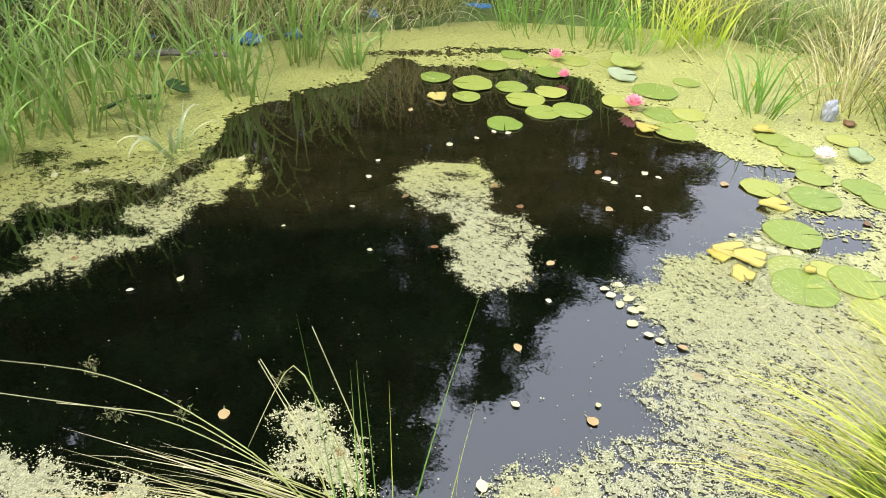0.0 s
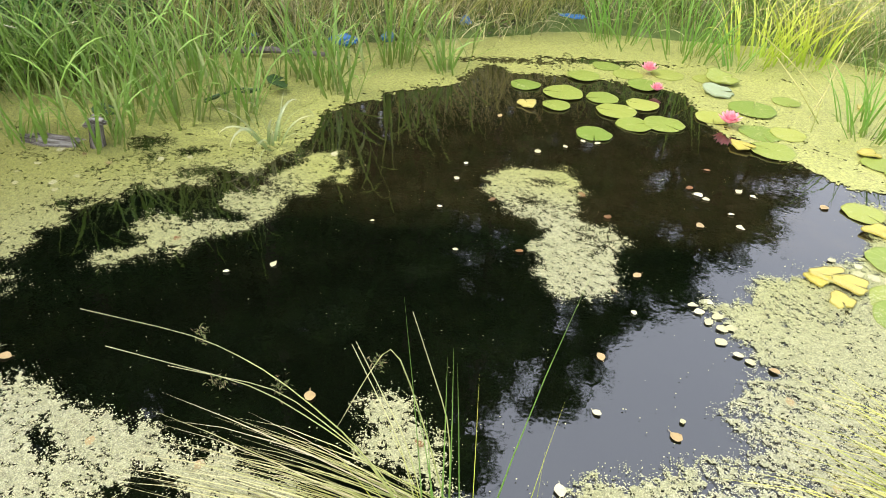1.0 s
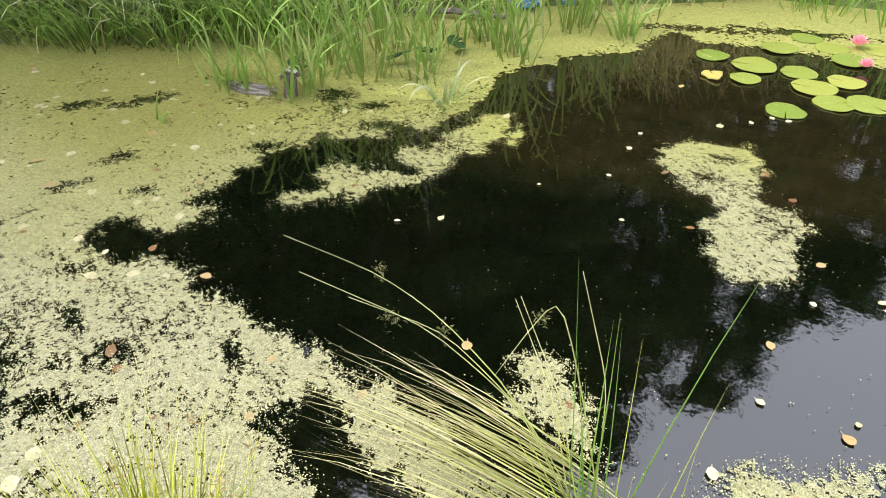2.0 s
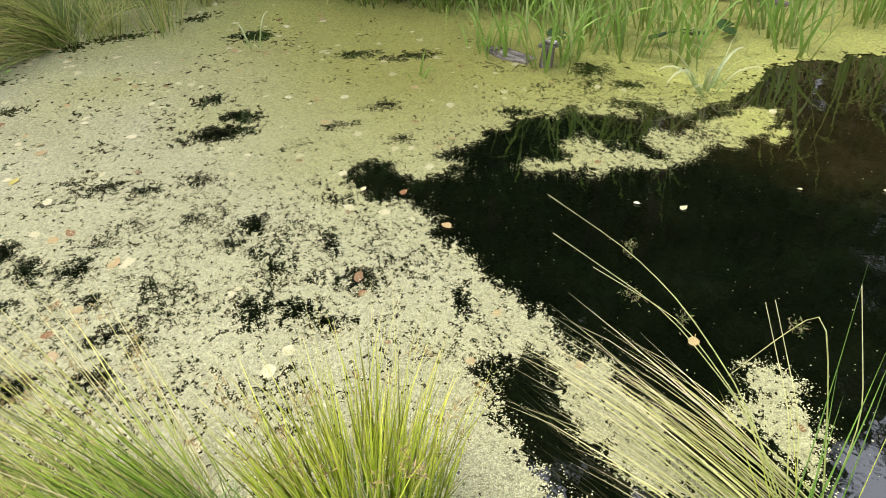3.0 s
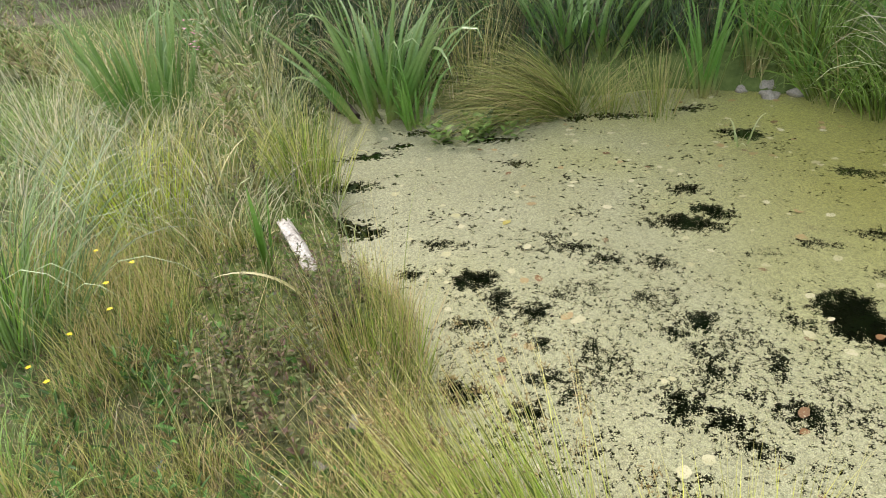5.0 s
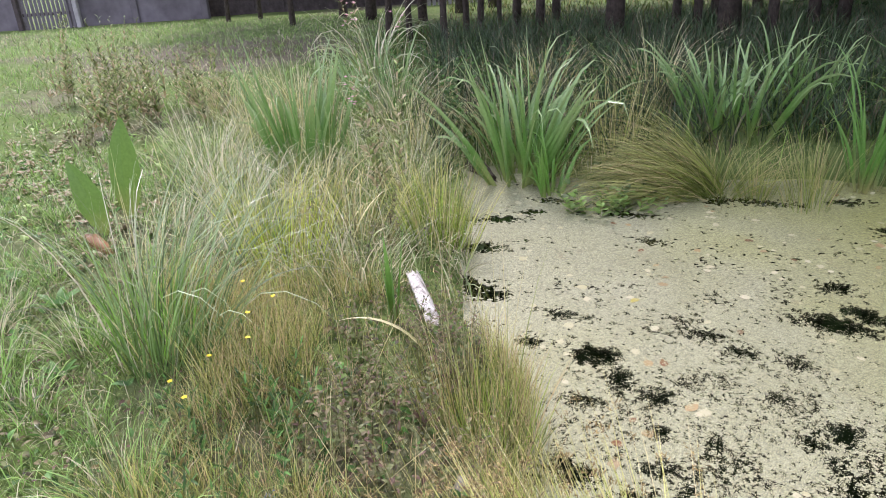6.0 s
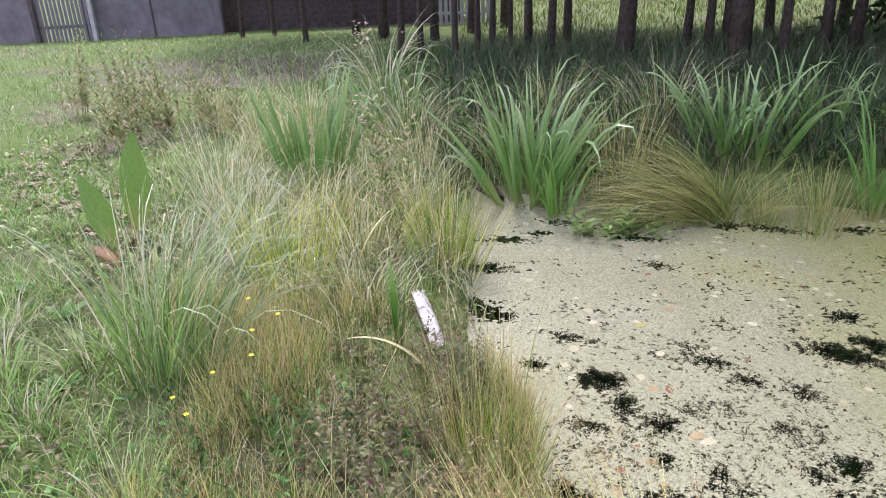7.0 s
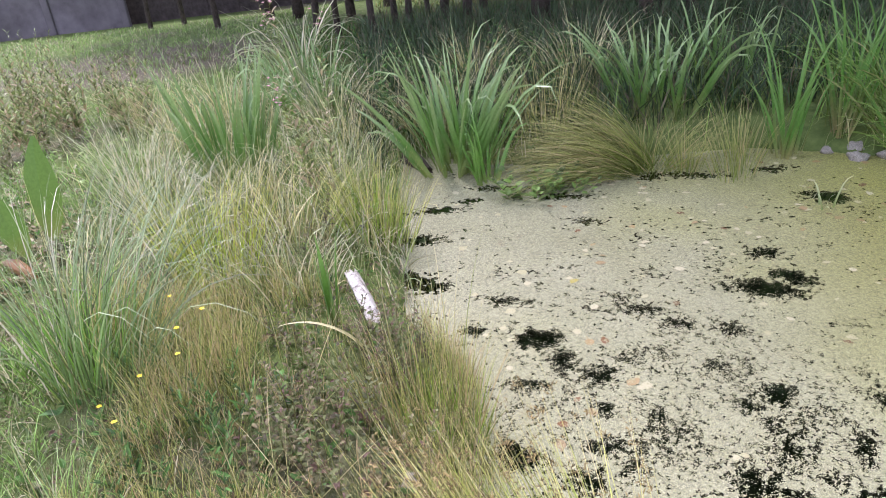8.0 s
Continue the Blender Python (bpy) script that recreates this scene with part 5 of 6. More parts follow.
for x, y, h in [(-8.2, -3.95, 1.0), (-8.4, -4.75, 0.95), (-7.9, -3.4, 0.85), (-8.7, -4.3, 0.75), (-7.2, -3.2, 0.75), (-7.6, -2.9, 0.75), (-7.0, -2.6, 0.7), (-6.8, -3.5, 0.65), (-7.7, -3.9, 0.7)]:
    leafy("tall_weed", "tall leafy weed on the meadow's edge", "weed", x, y, 9, 0.16, h, 0.10, 22, M_willow, 0.16, 0.7, "tall weeds", 0.5, 0.26)
for x, y in [(-2.35, -1.05), (-1.95, -1.15), (-2.1, -1.3), (-1.75, -0.95), (-2.55, -1.3), (-1.62, -0.8), (-1.85, -0.8), (-1.55, -1.05), (-2.2, -0.95), (-1.7, -1.2), (-1.5, -0.65), (-2.05, -1.0)]:
    leafy("narrow_leaved_herb", "small green herb with narrow leaves on the bank", "herb", x, y, 4, 0.06, 0.24, 0.07, 9, M_herb, 0.3, 0.8, "small herbs", 0.3, 0.2)
for x, y in [(-6.2, 0.1), (-6.6, -0.4), (-6.9, 0.2), (-7.3, -0.5), (-7.0, 1.2), (-6.4, 1.1)]:
    leafy("shade_herb", "leafy green herb at the edge of the wood", "herb", x, y, 7, 0.25, 0.75, 0.09, 12, M_herb, 0.35, 0.9, "shade herbs", 0.7, 0.45)
for x, y in [(-6.4, -3.6), (-6.0, -3.2), (-6.7, -3.2), (-7.3, -3.7)]:
    leafy("withered_herb", "dried brown herb stand on the lawn's edge", "herb", x, y, 9, 0.25, 0.42, 0.05, 8, M_brown_herb, 0.3, 0.8, BH, 0.5)
for x, y in [(-5.2, -3.0), (-5.6, -3.4), (-4.7, -2.75), (-5.9, -3.7), (-5.0, -3.3), (-4.4, -2.3), (-6.5, -4.1), (-3.9, -2.15), (-12.5, -4.2), (-13.2, -3.4), (-12.0, -3.3), (-11.5, -4.6), (-13.6, -4.6)]:
    leafy("ground_ivy", "creeping grey-green leafy ground plant", "ground plant", x, y, 26, 0.42, 0.10, 0.055, 3, M_pale_leaf if x > -9 else M_brown_herb, 0.9, 1.1, "creeping plants", 0.6, 0.8)
for x, y in [(-3.0, 4.75), (-3.45, 4.4), (-2.6, 5.0), (-2.2, 5.2)]:
    leafy("shrub", "leafy green shrub behind the reeds", "shrub", x, y, 12, 0.3, 1.0, 0.15, 9, M_shrub, 0.5, 0.9, "shore shrubs", 0.7, 0.6)
leafy("bramble", "young bramble with bright green leaves at the shore", "bramble", -4.66, 0.70, 14, 0.17, 0.30, 0.09, 4, M_bramble, 0.6, 1.2, "", 0.2, 0.8)
leafy("bramble", "young bramble with bright green leaves at the shore", "bramble", -4.56, 0.86, 10, 0.14, 0.24, 0.085, 4, M_bramble, 0.6, 1.2, "", 0.2, 0.8)

# reed stems with leaves branching off
for x, y, n, r, h in REED_AT:
    for k in range(max(3, n // 5)):
        px, py = x + rng.normal(0, r * 1.6), y + rng.normal(0, r * 1.2)
        leafy("reed", "leafy green reed stem standing in duckweed", "reed", px, py, 1, 0.01, h * rng.uniform(0.9, 1.35), 0.34, 3, M_shoot, 0.3, 0.4, "leafy reed stems", 0.9, 0.055, M_shoot, 0.008, 0.2)

# broad dock leaves
dock = thing("dock_plant", "dock plant with two broad upright green leaves", "dock", at=(-4.3, -2.34, z_at(-4.3, -2.34)))
for az, le, ln, wd in [(1.3, 0.05, 0.66, 0.20), (-1.4, 0.13, 0.48, 0.15), (-2.4, 0.75, 0.32, 0.10)]:
    d = blades(np.array([[0.0 if az > 0 else 0.24, 0.0 if az > 0 else -0.05, 0.0]]), az, le, 0.25, ln, wd, 10, "fold", 1.4, 0.25, shape="leaf", roll=1.35 if le < 0.5 else 0.2)
    part("leaf", blade_mesh("leaf", d, M_dock), dock)
for x, y, s in [(-3.1, -2.2, 0.8), (-2.5, -1.9, 0.6), (-3.4, -2.6, 0.7), (-1.6, -1.25, 0.5), (-2.9, -2.5, 0.6)]:
    rosette = thing("plantain", "flat green leaf rosette in the short grass", "herb", "leaf rosettes", at=(x, y, z_at(x, y)))
    for k in range(7):
        d = blades(np.array([[0.0, 0.0, 0.0]]), k * 0.9 + rng.normal(0, 0.2), 0.7, 0.7, 0.17 * s, 0.05 * s, 6, "fold", 1.2, 0.2, shape="leaf", roll=0.0)
        part("leaf", blade_mesh("leaf", d, M_herb), rosette)

# small yellow flowers
for x, y, h in [(-2.28, -1.08, 0.40), (-2.32, -1.0, 0.44), (-2.15, -1.05, 0.38), (-2.2, -1.2, 0.28), (-2.1, -1.3, 0.25), (-2.4, -1.12, 0.46), (-1.95, -1.2, 0.3)]:
    z = z_at(x, y)
    fl = thing("yellow_flower", "thin-stemmed wild flower with yellow petals", "flower", "yellow flowers", at=(x, y, z))
    d = blades(np.array([[0.0, 0.0, 0.0]]), 1.0, 0.05, 0.1, h, 0.004, 4, "tube", shape="stem")
    part("stem", blade_mesh("stem", d, M_stem), fl)
    p = d[0].reshape(5, 3, 3).mean(1)[-1]
    petals(fl, "petal", tuple(p + np.array([x, y, z])), 5, 0.010, 0.009, 1.2, 0.2, M_yellow)

for x, y, az, le, ln in [(-2.6, -0.44, -1.6, 0.35, 0.5), (-3.6, -0.9, 2.4, 0.3, 0.6)]:
    d = blades(np.array([[0.0, 0.0, 0.0]]), az, le, 1.5, ln, 0.018, 12, "fold", 1.4, 0.3, 0.4, roll=0.3)
    thing("dry_leaf_blade", "long pale dry leaf arching over the bank", "leaf", "arching dry leaves", at=(x, y, z_at(x, y) - 0.01), me=blade_mesh("dry_leaf_blade", d, M_dry))

# ---- on the water: lily pads, flowers, fallen leaves ----


def pad_mesh(seed, mat, notch=0.07, wave=0.03):
    """A lily pad of radius 1: notched, thin, with a wavy, slightly lifted rim."""
    g = np.random.default_rng(seed)
    n = 30
    ang = np.linspace(notch / 2, 2 * math.pi - notch / 2, n)
    ph = g.uniform(0, 6.28, 4)
    rim = 1 + wave * np.sin(3 * ang + ph[0]) + wave * 0.6 * np.sin(7 * ang + ph[1]) + g.normal(0, 0.012, n)
    lift = 0.035 * np.sin(2 * ang + ph[2]) + 0.02 * np.sin(5 * ang + ph[3])
    v = [(0, 0, 0.03)]
    for k, (rr, up) in enumerate([(0.45, 0.02), (0.9, 0.03), (1.0, 0.045)]):
        v += [(rr * r * math.cos(a), rr * r * math.sin(a), up + l * rr * rr) for r, a, l in zip(rim, ang, lift)]
    v += [(0.97 * r * math.cos(a), 0.97 * r * math.sin(a), -0.03 + l * 0.9) for r, a, l in zip(rim, ang, lift)]
    f = [(0, 1 + i, 2 + i) for i in range(n - 1)]
    for k in range(3):
        o = 1 + k * n
        f += [(o + i, o + n + i, o + n + i + 1, o + i + 1) for i in range(n - 1)]
    me = bpy.data.meshes.new("lily_pad")
    me.from_pydata(v, [], f)
    me.polygons.foreach_set("use_smooth", [True] * len(f))
    me.materials.append(mat)
    return me


PADS = [pad_mesh(i, M_pad) for i in range(5)]
YELLOW = [pad_mesh(40 + i, M_pad_yellow, 0.2, 0.12) for i in range(3)]
PAD_AT = [(0.43, 3.75, 0.114), (0.02, 4.49, 0.109), (0.22, 4.15, 0.095), (0.27, 4.39, 0.142), (0.52, 4.37, 0.115), (0.59, 4.15, 0.136), (0.77, 4.3, 0.114), (0.42, 4.78, 0.124), (0.68, 3.95, 0.116),
          (0.86, 4.0, 0.133), (1.19, 4.18, 0.121), (1.48, 4.39, 0.164), (1.43, 4.0, 0.137), (1.43, 3.74, 0.137), (1.59, 4.01, 0.113), (0.83, 4.69, 0.123), (1.03, 4.97, 0.13), (0.74, 4.9, 0.117)]
PAD_AT += [(1.99, 3.68, 0.11), (2.06, 3.55, 0.108), (2.02, 3.39, 0.122), (1.67, 3.07, 0.106), (1.9, 2.97, 0.134), (1.64, 2.62, 0.138), (1.53, 2.32, 0.131), (1.51, 2.21, 0.14), (1.66, 2.35, 0.067),
           (1.75, 2.26, 0.123), (1.74, 2.06, 0.115), (2.21, 3.11, 0.11), (2.23, 2.97, 0.091), (2.0, 3.2, 0.1), (1.3, 4.95, 0.11), (0.6, 5.05, 0.11), (1.75, 4.6, 0.1), (2.4, 3.7, 0.1)]
for i, (x, y, r) in enumerate(PAD_AT):
    ob = thing("lily_pad", "round green water lily pad floating on the pond", "lily pad", "lily pads", at=(x, y, 0.006 + 0.002 * (i % 4)), me=PADS[i % 5])
    ob.rotation_euler, ob.scale = (rng.normal(0, 0.006), rng.normal(0, 0.006), rng.uniform(0, 6.28)), (r * 0.92, r * 0.92, 0.06)
for i, (x, y, r) in enumerate([(0.04, 4.13, 0.083), (1.26, 3.76, 0.08), (1.97, 3.8, 0.078), (1.67, 2.89, 0.085), (1.3, 2.46, 0.09), (1.36, 2.4, 0.085), (1.29, 2.29, 0.063), (1.24, 2.42, 0.06), (1.58, 2.32, 0.03), (2.25, 4.6, 0.07)]):
    ob = thing("lily_pad", "yellowed wilting water lily pad on the pond", "lily pad", "yellow lily pads", at=(x, y, 0.014 + 0.005 * (i % 3)), me=YELLOW[i % 3])
    ob.rotation_euler, ob.scale = (rng.normal(0, 0.06), rng.normal(0, 0.06), rng.uniform(0, 6.28)), (r * 0.85, r * 0.7, 0.12)
for x, y, z, r, tx, mat in [(1.38, 4.9, 0.05, 0.12, 0.2, M_pad), (1.32, 4.66, 0.025, 0.11, 0.15, M_pad_grey), (2.38, 3.47, 0.025, 0.075, 0.25, M_pad_grey)]:
    ob = thing("lily_pad", "raised curling water lily pad showing its pale underside", "lily pad", "raised lily pads", at=(x, y, z), me=pad_mesh(int(x * 100), mat, 0.2, 0.1))
    ob.rotation_euler, ob.scale = (tx, 0.1, 0.4), (r, r * 0.9, 0.16)
M_arum = pad_mat("dark_water_leaf", (0.03, 0.075, 0.02), (0.045, 0.10, 0.03))
for x, y, r in [(-1.62, 3.76, 0.08), (-1.75, 3.62, 0.08), (-2.25, 3.28, 0.06), (-1.5, 3.95, 0.09)]:
    ob = thing("arum_leaf", "dark green shiny water plant leaf among reeds", "leaf", "dark water leaves", at=(x, y, 0.07), me=pad_mesh(int(-y * 100) % 999, M_arum, 0.35, 0.05))
    ob.rotation_euler, ob.scale = (0.5, 0.2, rng.uniform(0, 6)), (r, r * 0.7, 0.13)


def lily(x, y, r, mat, label):
    ob = thing("water_lily", label, "water lily", "water lilies", at=(x, y, 0.03))
    for ring, (count, lean, size, up) in enumerate([(9, 1.15, 1.05, 0.0), (8, 0.8, 0.95, 0.008), (7, 0.45, 0.8, 0.014)]):
        for k in range(count):
            a = k * 2 * math.pi / count + ring * 0.35
            d = blades(np.array([[0.008 * math.cos(a), 0.008 * math.sin(a), up]]), a, lean, -0.35, r * size, r * 0.42, 6, "fold", 1.2, 0.45, shape="leaf", roll=0.0)
            part("petal", blade_mesh("petal", d, mat), ob)
    bm = bmesh.new()
    bmesh.ops.create_cone(bm, cap_ends=True, segments=12, radius1=r * 0.10, radius2=r * 0.2, depth=r * 0.3, matrix=Matrix.Translation((0, 0, r * 0.2)))
    part("stamen", bm, ob, "yellow stamens", M_stamen)


lily(0.89, 4.96, 0.066, M_pink, "open pink water lily floating among pads")
lily(0.89, 4.55, 0.048, M_pink, "half-open pink water lily floating among pads")
lily(1.25, 4.06, 0.075, M_pink, "open pink water lily floating among pads")
lily(2.14, 3.41, 0.064, M_white, "open white water lily floating among pads")


def leaf_mesh(seed, mat, long=1.35):
    """A small oval fallen leaf of radius about 1, curled, with a stalk and some thickness."""
    g = np.random.default_rng(seed)
    n, curl, tw = 12, g.uniform(-0.12, 0.2), g.uniform(-0.15, 0.15)
    v = []
    for up in (0.0, -0.025):
        v.append((0, 0, up))
        for k in range(n):
            a = 2 * math.pi * k / n
            x = long * math.cos(a) * (1 + 0.12 * math.cos(a)) * g.uniform(0.82, 1.1)
            y = math.sin(a) * g.uniform(0.72, 1.08)
            v.append((x, y, up + curl * x * x * 0.4 + tw * x * y + 0.1 * y * y))
    m = n + 1
    f = [(0, 1 + k, 1 + (k + 1) % n) for k in range(n)] + [(m, m + 1 + (k + 1) % n, m + 1 + k) for k in range(n)]
    f += [(1 + k, m + 1 + k, m + 1 + (k + 1) % n, 1 + (k + 1) % n) for k in range(n)]
    o = len(v)
    v += [(long, 0.06, 0.02), (long, -0.06, 0.02), (long * 1.6, -0.04, 0.1), (long * 1.6, 0.04, 0.1)]
    f.append((o, o + 1, o + 2, o + 3))
    me = bpy.data.meshes.new("fallen_leaf")
    me.from_pydata(v, [], f)
    me.materials.append(mat)
    return me


LEAF_KINDS = {"pale": ([leaf_mesh(i, M_leaf_pale, 1.2) for i in range(4)], "small cream-coloured fallen leaf floating on the pond"),
              "tan": ([leaf_mesh(10 + i, M_leaf_tan) for i in range(3)], "tan fallen leaf floating on the pond"),
              "yellow": ([leaf_mesh(30, M_pad_yellow)], "bright yellow fallen leaf lying on duckweed"),
              "brown": ([leaf_mesh(20 + i, M_leaf_brown) for i in range(3)], "curled reddish-brown fallen leaf on the pond")}


def fallen(x, y, r, kind, z=0.006):
    meshes, label = LEAF_KINDS[kind]
    ob = thing("fallen_leaf", label, "leaf", kind + " fallen leaves", at=(x, y, z), me=meshes[int(rng.integers(len(meshes)))])
    ob.rotation_euler, ob.scale = (rng.normal(0, 0.08), rng.normal(0, 0.08), rng.uniform(0, 6.28)), (r * 0.66, r * 0.66, r * 0.66)


for x, y, r in [(-0.92, 2.12, 0.021), (-1.08, 2.04, 0.016), (-0.61, 2.53, 0.012), (-0.23, 2.37, 0.016), (-0.26, 3.2, 0.018), (-0.29, 3.02, 0.022), (0.11, 3.43, 0.03), (0.26, 3.53, 0.022), (-0.34, 2.72, 0.016),
                (0.47, 2.07, 0.017), (0.3, 1.53, 0.018), (0.56, 1.54, 0.015), (1.03, 2.81, 0.025), (1.02, 2.93, 0.02), (0.9, 3.1, 0.03), (1.11, 3.18, 0.026), (1.17, 3.14, 0.021), (0.93, 3.06, 0.024), (0.18, 1.22, 0.026)]:
    fallen(x, y, r, "pale")
for x, y, r in [(0.76, 2.19, 0.027), (0.72, 2.12, 0.025), (0.78, 2.1, 0.027), (0.78, 2.03, 0.029), (0.82, 2.04, 0.027), (0.76, 1.95, 0.028), (0.81, 1.89, 0.023), (0.84, 1.86, 0.023), (1.03, 1.68, 0.019), (0.7, 2.16, 0.024), (0.74, 2.06, 0.024),
                (1.38, 2.55, 0.03), (1.44, 2.51, 0.032), (1.49, 2.49, 0.035), (1.54, 2.47, 0.035), (1.6, 2.48, 0.03), (1.42, 2.43, 0.034), (1.5, 2.39, 0.029), (1.46, 2.57, 0.026), (1.36, 2.6, 0.024), (0.0, 4.44, 0.03), (0.36, 3.63, 0.022), (0.44, 3.62, 0.022)]:
    fallen(x, y, r, "pale")
for x, y, r in [(-0.12, 3.9, 0.024), (0.51, 2.32, 0.023), (0.41, 2.2, 0.016), (0.85, 2.79, 0.027), (0.33, 1.8, 0.022), (0.92, 1.68, 0.02), (0.38, 1.21, 0.021), (0.53, 1.47, 0.025), (1.5, 3.1, 0.031), (0.91, 1.83, 0.023), (-1.58, 1.46, 0.026),
                (-1.13, 1.18, 0.019), (-1.07, 0.96, 0.021), (-0.8, 1.15, 0.021), (-3.43, 0.75, 0.03), (-0.58, 1.45, 0.026), (-2.0, 2.01, 0.022), (-2.0, 1.91, 0.022), (1.15, 1.45, 0.02), (0.95, 1.35, 0.02)]:
    fallen(x, y, r, "tan")
for x, y, r in [(0.04, 2.41, 0.02), (0.43, 2.78, 0.026), (0.87, 3.17, 0.022), (-1.87, 1.53, 0.021), (-1.62, 1.03, 0.028), (-1.36, 2.23, 0.02), (-1.32, 0.86, 0.016), (0.32, 2.98, 0.024), (-0.1, 2.84, 0.02), (-0.22, 1.32, 0.02), (1.0, 3.4, 0.02),
                (2.05, 2.75, 0.03), (-1.55, 0.98, 0.02)]:
    fallen(x, y, r, "brown")
for x, y, r in [(-2.02, 1.45, 0.019), (-1.71, 1.41, 0.018), (-0.94, 3.15, 0.027), (-2.79, 1.29, 0.022), (-3.6, 1.59, 0.024), (-2.8, 0.43, 0.03), (-3.56, 0.71, 0.02), (-2.82, 0.13, 0.024)]:
    fallen(x, y, r, "pale")
for i in range(230):
    x, y = -5.2 + 4.0 * rng.random(), 0.0 + 3.0 * rng.random()
    if cover(np.array([x]), np.array([y]))[0] > 0.5:
        fallen(x, y, rng.uniform(0.014, 0.038), "pale" if rng.random() < 0.72 else ("tan" if rng.random() < 0.7 else "brown"))

fallen(-3.28, 0.56, 0.032, "yellow")

# long seed stalks bowed over the water
stalks = thing("seed_stalks", "long bowed straw stalks with brown seed tufts", "rush", at=(-0.12, 0.96, 0.0))
for pts in [[(0, 0, 0), (-0.2, 0.07, 0.3), (-0.40, 0.085, 0.48), (-0.542, 0.069, 0.577), (-0.65, -0.12, 0.78)],
            [(-0.02, 0.02, 0), (-0.2, 0.1, 0.24), (-0.42, 0.06, 0.46), (-0.658, -0.074, 0.655)],
            [(0.02, 0, 0), (-0.18, 0.1, 0.22), (-0.40, 0.12, 0.40), (-0.60, 0.02, 0.53)],
            [(0.05, 0.02, 0), (-0.05, 0.08, 0.35), (-0.131, 0.084, 0.623), (-0.19, 0.1, 0.5), (-0.27, 0.12, 0.3)],
            [(0.03, -0.02, 0), (0.0, 0.03, 0.45), (-0.094, 0.08, 0.70)], [(0.0, 0.0, 0), (-0.1, 0.1, 0.3), (-0.24, 0.2, 0.5)], [(-0.02, 0.0, 0), (-0.12, 0.13, 0.26), (-0.27, 0.28, 0.42)]]:
    q = np.array(pts)
    t = np.linspace(0, 1, len(q))
    fine = np.stack([np.interp(np.linspace(0, 1, 14), t, q[:, k]) for k in range(3)], 1)
    fine[1:-1] = (fine[:-2] + 2 * fine[1:-1] + fine[2:]) / 4
    part("stalk", tube_mesh("stalk", fine, np.linspace(0.0020, 0.0006, 14), M_stalk, 6), stalks)
for p in [(-0.542, 0.069, 0.585), (-0.5, 0.02, 0.50), (-0.40, 0.12, 0.41), (-0.17, 0.095, 0.54)]:
    n = 60
    d = blades(np.tile(p, (n, 1)) + rng.normal(0, 0.010, (n, 3)), rng.uniform(0, 6.28, n), rng.uniform(0.2, 2.2, n), 0.3, rng.uniform(0.006, 0.016, n), 0.0025, 2, "flat", shape="leaf")
    part("seed_tuft", blade_mesh("seed_tuft", d, M_brown_herb), stalks, "brown seed tuft")

# ---- wood, stones and litter ----


def stone(x, y, r, z, label, mat=M_stone, flat=0.6, name="stone"):
    bm = bmesh.new()
    bmesh.ops.create_icosphere(bm, subdivisions=3, radius=1)
    seed = Vector((x * 3.1, y * 2.7, r * 9))
    for v in bm.verts:
        k = 1 + 0.55 * noise.noise(v.co * 1.2 + seed) + 0.16 * noise.noise(v.co * 3.5 + seed)
        v.co = Vector((v.co.x * k, v.co.y * k * 0.8, v.co.z * k * flat))
    me = bpy.data.meshes.new(name)
    bm.to_mesh(me)
    bm.free()
    me.polygons.foreach_set("use_smooth", [True] * len(me.polygons))
    me.materials.append(mat)
    ob = thing(name, label, "stone" if name == "stone" else "litter", "stones" if name == "stone" else "", at=(x, y, z), me=me)
    ob.scale, ob.rotation_euler = (r, r, r), (0, 0, x * 7)
    return ob


for x, y, r in [(-4.40, 2.86, 0.065), (-4.58, 2.98, 0.075), (-4.36, 3.06, 0.07), (-4.62, 2.78, 0.045)]:
    stone(x, y, r, 0.015, "pale grey stone at the water's edge")
stone(-1.92, -0.36, 0.045, 0.10, "small pale stone between bank plants")
stone(-1.75, -0.5, 0.03, 0.12, "small pale stone between bank plants")



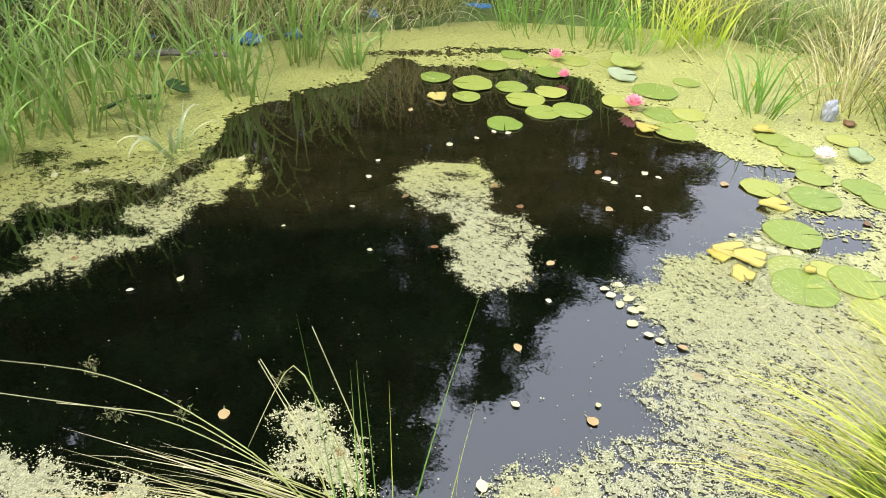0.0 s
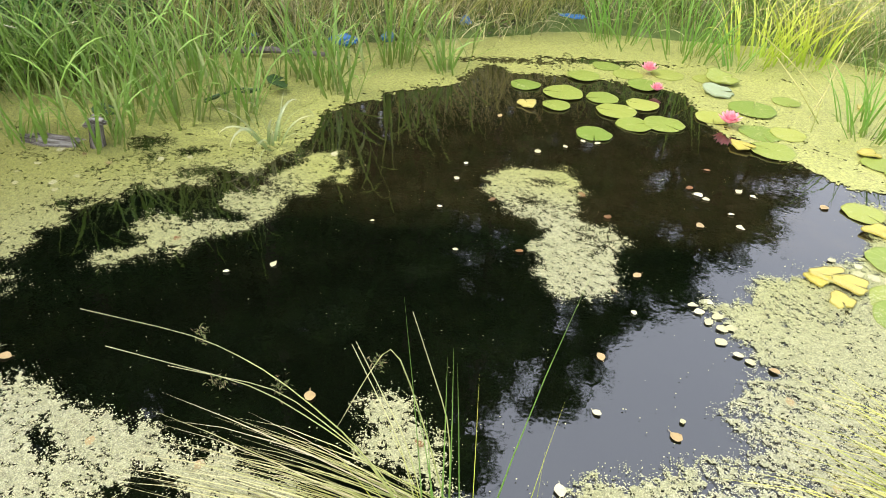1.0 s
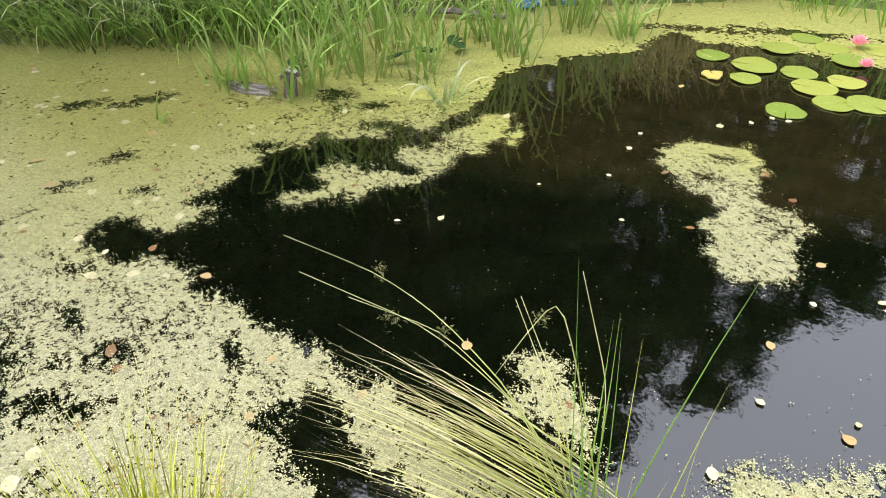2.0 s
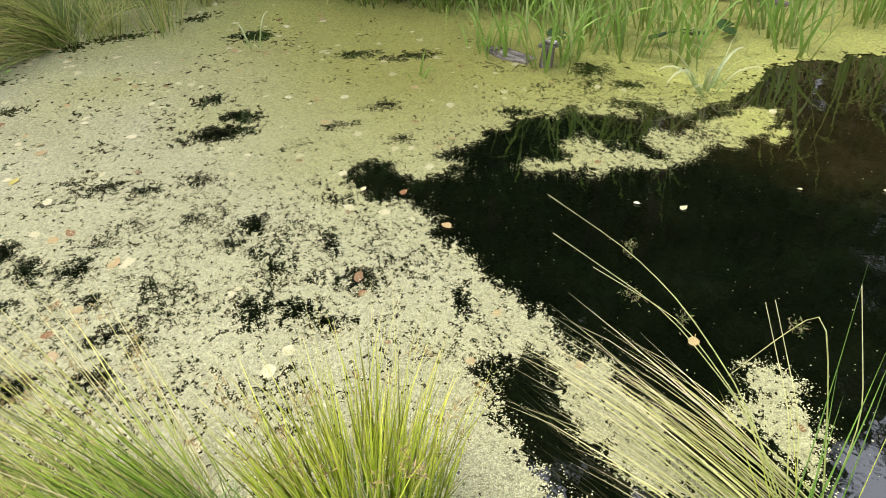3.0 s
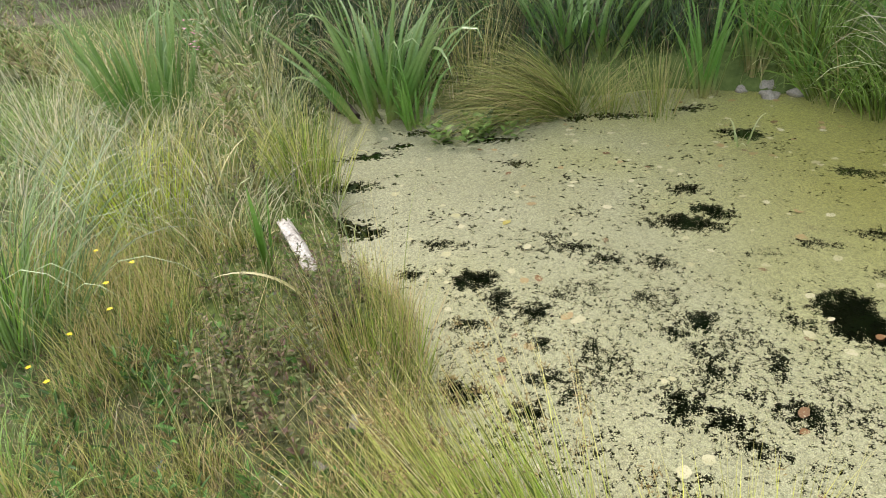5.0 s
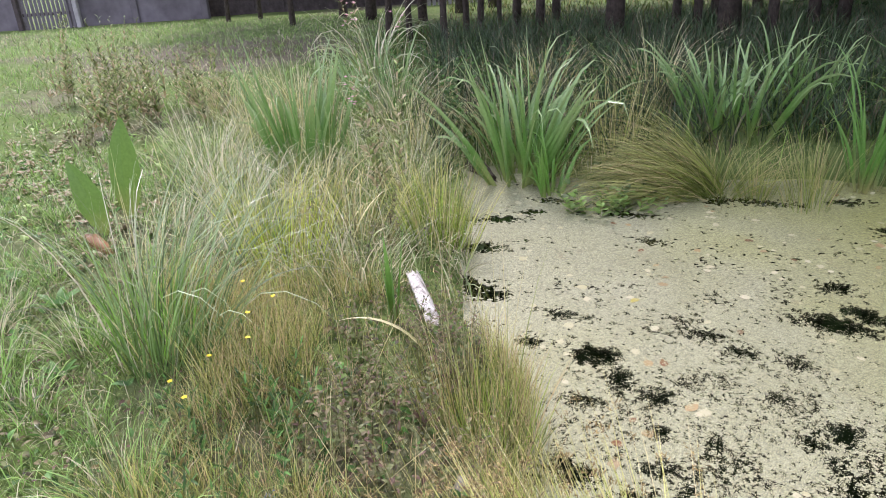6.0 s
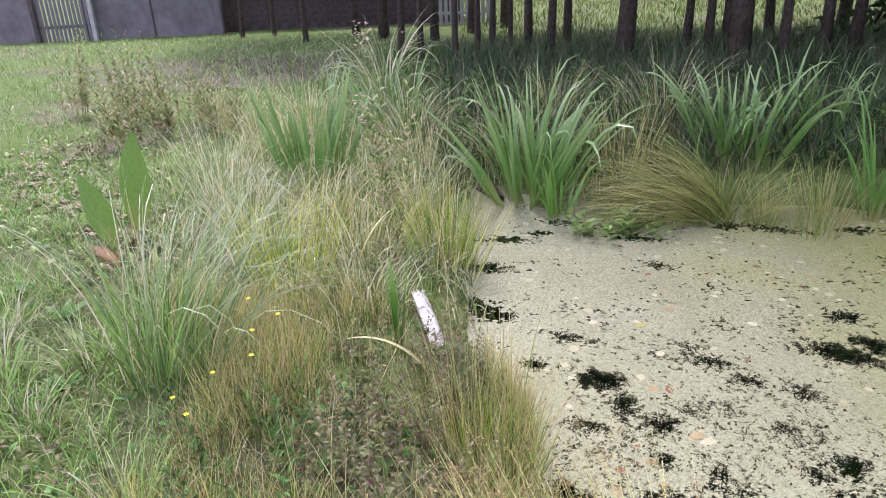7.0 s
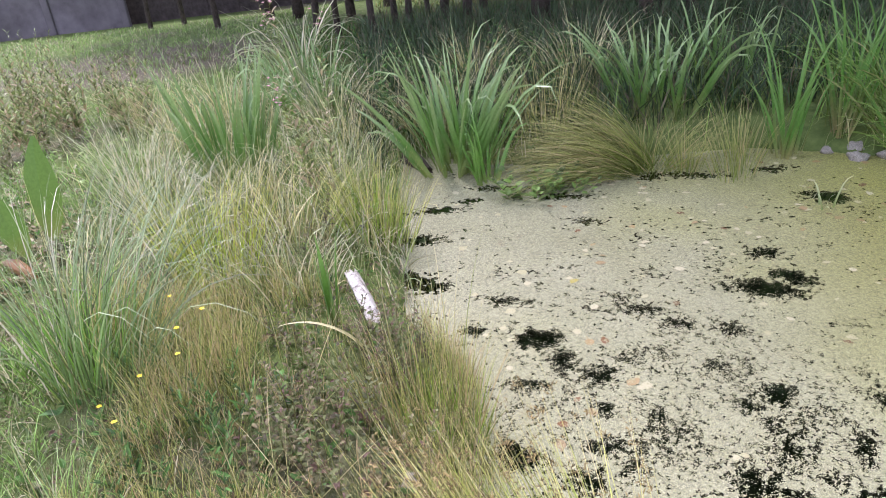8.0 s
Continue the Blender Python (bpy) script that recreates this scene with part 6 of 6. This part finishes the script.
def split_wood(name, path, radii, mat, seed, jag=0.03, sides=16, squash=1.0):
    """A weathered piece of wood: grooved along its length, with splintered ends."""
    g = np.random.default_rng(seed)
    p = np.asarray(path, float)
    t = np.linspace(0, 1, len(p))
    s = np.linspace(0, 1, 9)
    c = np.stack([np.interp(s, t, p[:, k]) for k in range(3)], 1)
    r = np.interp(s, t, radii)
    axis = (p[-1] - p[0]) / np.linalg.norm(p[-1] - p[0])
    side = np.cross(axis, (0.13, 0.31, 0.94) if abs(axis[2]) < 0.8 else (1, 0, 0))
    side /= np.linalg.norm(side)
    up = np.cross(axis, side)
    groove = 1 + g.normal(0, 0.13, sides)
    first, last = np.abs(g.normal(0, jag, sides)), np.abs(g.normal(0, jag, sides))
    a = np.linspace(0, 2 * np.pi, sides, endpoint=False)
    v = []
    for k in range(9):
        for q in range(sides):
            rr = r[k] * groove[q] * (1 + g.normal(0, 0.03))
            push = (last[q] if k == 8 else 0) - (first[q] if k == 0 else 0)
            v.append(c[k] + axis * push + rr * (math.cos(a[q]) * side * squash + math.sin(a[q]) * up))
    v += [c[0] + axis * 0.01, c[-1] - axis * 0.01]
    f = [(k * sides + q, k * sides + (q + 1) % sides, (k + 1) * sides + (q + 1) % sides, (k + 1) * sides + q) for k in range(8) for q in range(sides)]
    f += [(9 * sides, (q + 1) % sides, q) for q in range(sides)] + [(9 * sides + 1, 8 * sides + q, 8 * sides + (q + 1) % sides) for q in range(sides)]
    me = bpy.data.meshes.new(name)
    me.from_pydata([tuple(q) for q in v], [], f)
    me.materials.append(mat)
    return me


birch = thing("birch_log", "broken pale birch log leaning on the shore", "log", at=(-3.16, -0.45, 0.05))
part("wood", split_wood("wood", [(0.19, 0.01, 0.0), (0.03, -0.035, 0.075), (-0.13, -0.09, 0.15)], [0.036, 0.036, 0.032], M_birch_grain, 3, 0.03), birch)
stump = thing("tree_stump", "grey weathered stump in the duckweed", "stump", at=(-2.13, 2.98, -0.05))
part("wood", split_wood("wood", [(0, 0, 0), (0.004, 0, 0.08), (0.014, 0, 0.17)], [0.046, 0.034, 0.031], M_grain_z, 8, 0.018), stump)
part("broken_top", split_wood("broken_top", [(-0.03, 0, 0.165), (0.02, 0.0, 0.195), (0.062, 0.0, 0.19)], [0.014, 0.026, 0.016], M_grain_x, 5, 0.014, 12), stump, "pale splintered top")
log = thing("log", "grey weathered log lying in the duckweed", "log", at=(-2.36, 2.95, 0.012))
part("wood", split_wood("wood", [(-0.13, 0.01, 0.0), (-0.02, 0.0, 0.006), (0.12, 0.01, 0.0)], [0.024, 0.038, 0.03], M_grain_x, 4, 0.03, 18), log)
branch = thing("log", "grey fallen branch lying behind the reeds", "log", at=(-1.75, 4.6, 0.04))
part("wood", split_wood("wood", [(-0.3, -0.05, 0.0), (0.0, 0.0, 0.02), (0.35, 0.05, 0.0)], [0.018, 0.022, 0.014], M_log, 6, 0.03), branch)


def crumple(name, label, x, y, z, sx, sy, sz, mat, turn):
    """A crumpled sheet of plastic with folds."""
    bm = bmesh.new()
    bmesh.ops.create_icosphere(bm, subdivisions=4, radius=1)
    for v in bm.verts:
        p = v.co * 1.6 + Vector((x, y, z)) * 5
        k = 1 + 0.55 * abs(noise.noise(p)) - 0.35 * abs(noise.noise(p * 2.7)) + 0.12 * noise.noise(p * 6)
        v.co = v.co * k
    me = bpy.data.meshes.new(name)
    bm.to_mesh(me)
    bm.free()
    me.polygons.foreach_set("use_smooth", [True] * len(me.polygons))
    me.materials.append(mat)
    ob = thing(name, label, "plastic litter", at=(x, y, z), me=me)
    ob.scale, ob.rotation_euler = (sx, sy, sz), (0, 0, turn)


crumple("plastic_sheet", "crumpled blue plastic sheet behind the reeds", -1.35, 5.0, 0.05, 0.10, 0.04, 0.04, M_blue, 0.2)
crumple("plastic_sheet", "small blue plastic scrap behind the reeds", -1.98, 4.88, 0.05, 0.035, 0.03, 0.035, M_blue, 0.5)
crumple("plastic_sheet", "small blue plastic scrap in shore grass", -0.50, 5.66, 0.07, 0.045, 0.04, 0.06, M_blue, 0.9)
crumple("plastic_sheet", "long blue plastic sheet in shore grass", 0.35, 6.14, 0.06, 0.17, 0.05, 0.04, M_blue, 0.1)
crumple("plastic_sheet", "long blue plastic sheet in shore grass", -1.05, 5.2, 0.04, 0.05, 0.03, 0.035, M_blue, 0.3)
crumple("plastic_scrap", "small blue plastic scrap in bank grass", -1.85, -0.95, 0.17, 0.02, 0.02, 0.018, M_blue, 0.3)
crumple("plastic_bag", "crumpled grey-white plastic in the duckweed", 2.47, 4.04, 0.05, 0.05, 0.04, 0.075, M_film, 0.4)
stone(2.56, 3.95, 0.035, 0.02, "brown curled bark piece in the duckweed", M_leaf_brown, 0.6, "bark_piece")
curl = thing("dead_leaf", "large curled tan dead leaf on the lawn", "leaf", at=(-3.85, -2.34, z_at(-3.85, -2.34) + 0.015))
part("blade", tube_mesh("blade", np.array([(-0.08, -0.1, 0.05), (-0.02, -0.03, 0.04), (0.03, 0.05, 0.0), (0.05, 0.1, -0.03)]), [0.015, 0.036, 0.032, 0.010], M_dead, 9, 0.12, 4), curl)
for a, b in [((1.62, 5.25, 0.32), (2.02, 4.7, 0.02)), ((1.75, 4.1, 0.0), (1.98, 4.6, 0.42)), ((2.2, 4.9, 0.4), (1.8, 4.3, 0.02)), ((1.85, 4.25, 0.0), (1.6, 4.6, 0.30)), ((1.2, 5.2, 0.0), (1.5, 5.5, 0.4)), ((2.35, 4.0, 0.0), (2.45, 4.25, 0.3))]:
    p, q = np.array(a), np.array(b)
    ob = thing("dead_reed", "bent dry reed stem leaning in the pond", "reed", "dead reed stems", at=tuple(p))
    part("stalk", tube_mesh("stalk", np.array([p - p, (q - p) * 0.5 + np.array([0, 0, 0.02]), q - p]), [0.0035, 0.0035, 0.002], M_sedge, 6), ob)
crumple("paper_scrap", "small white scrap at the iris foot", -5.25, 0.40, 0.03, 0.022, 0.018, 0.02, M_white_scrap, 0.4)
rotten = thing("log", "dark rotten log lying at the pond corner", "log", at=(-5.62, -0.05, 0.02))
part("wood", split_wood("wood", [(-0.16, -0.08, 0.0), (0.0, 0.0, 0.03), (0.2, 0.06, 0.0)], [0.04, 0.055, 0.035], M_bark, 12, 0.04), rotten)
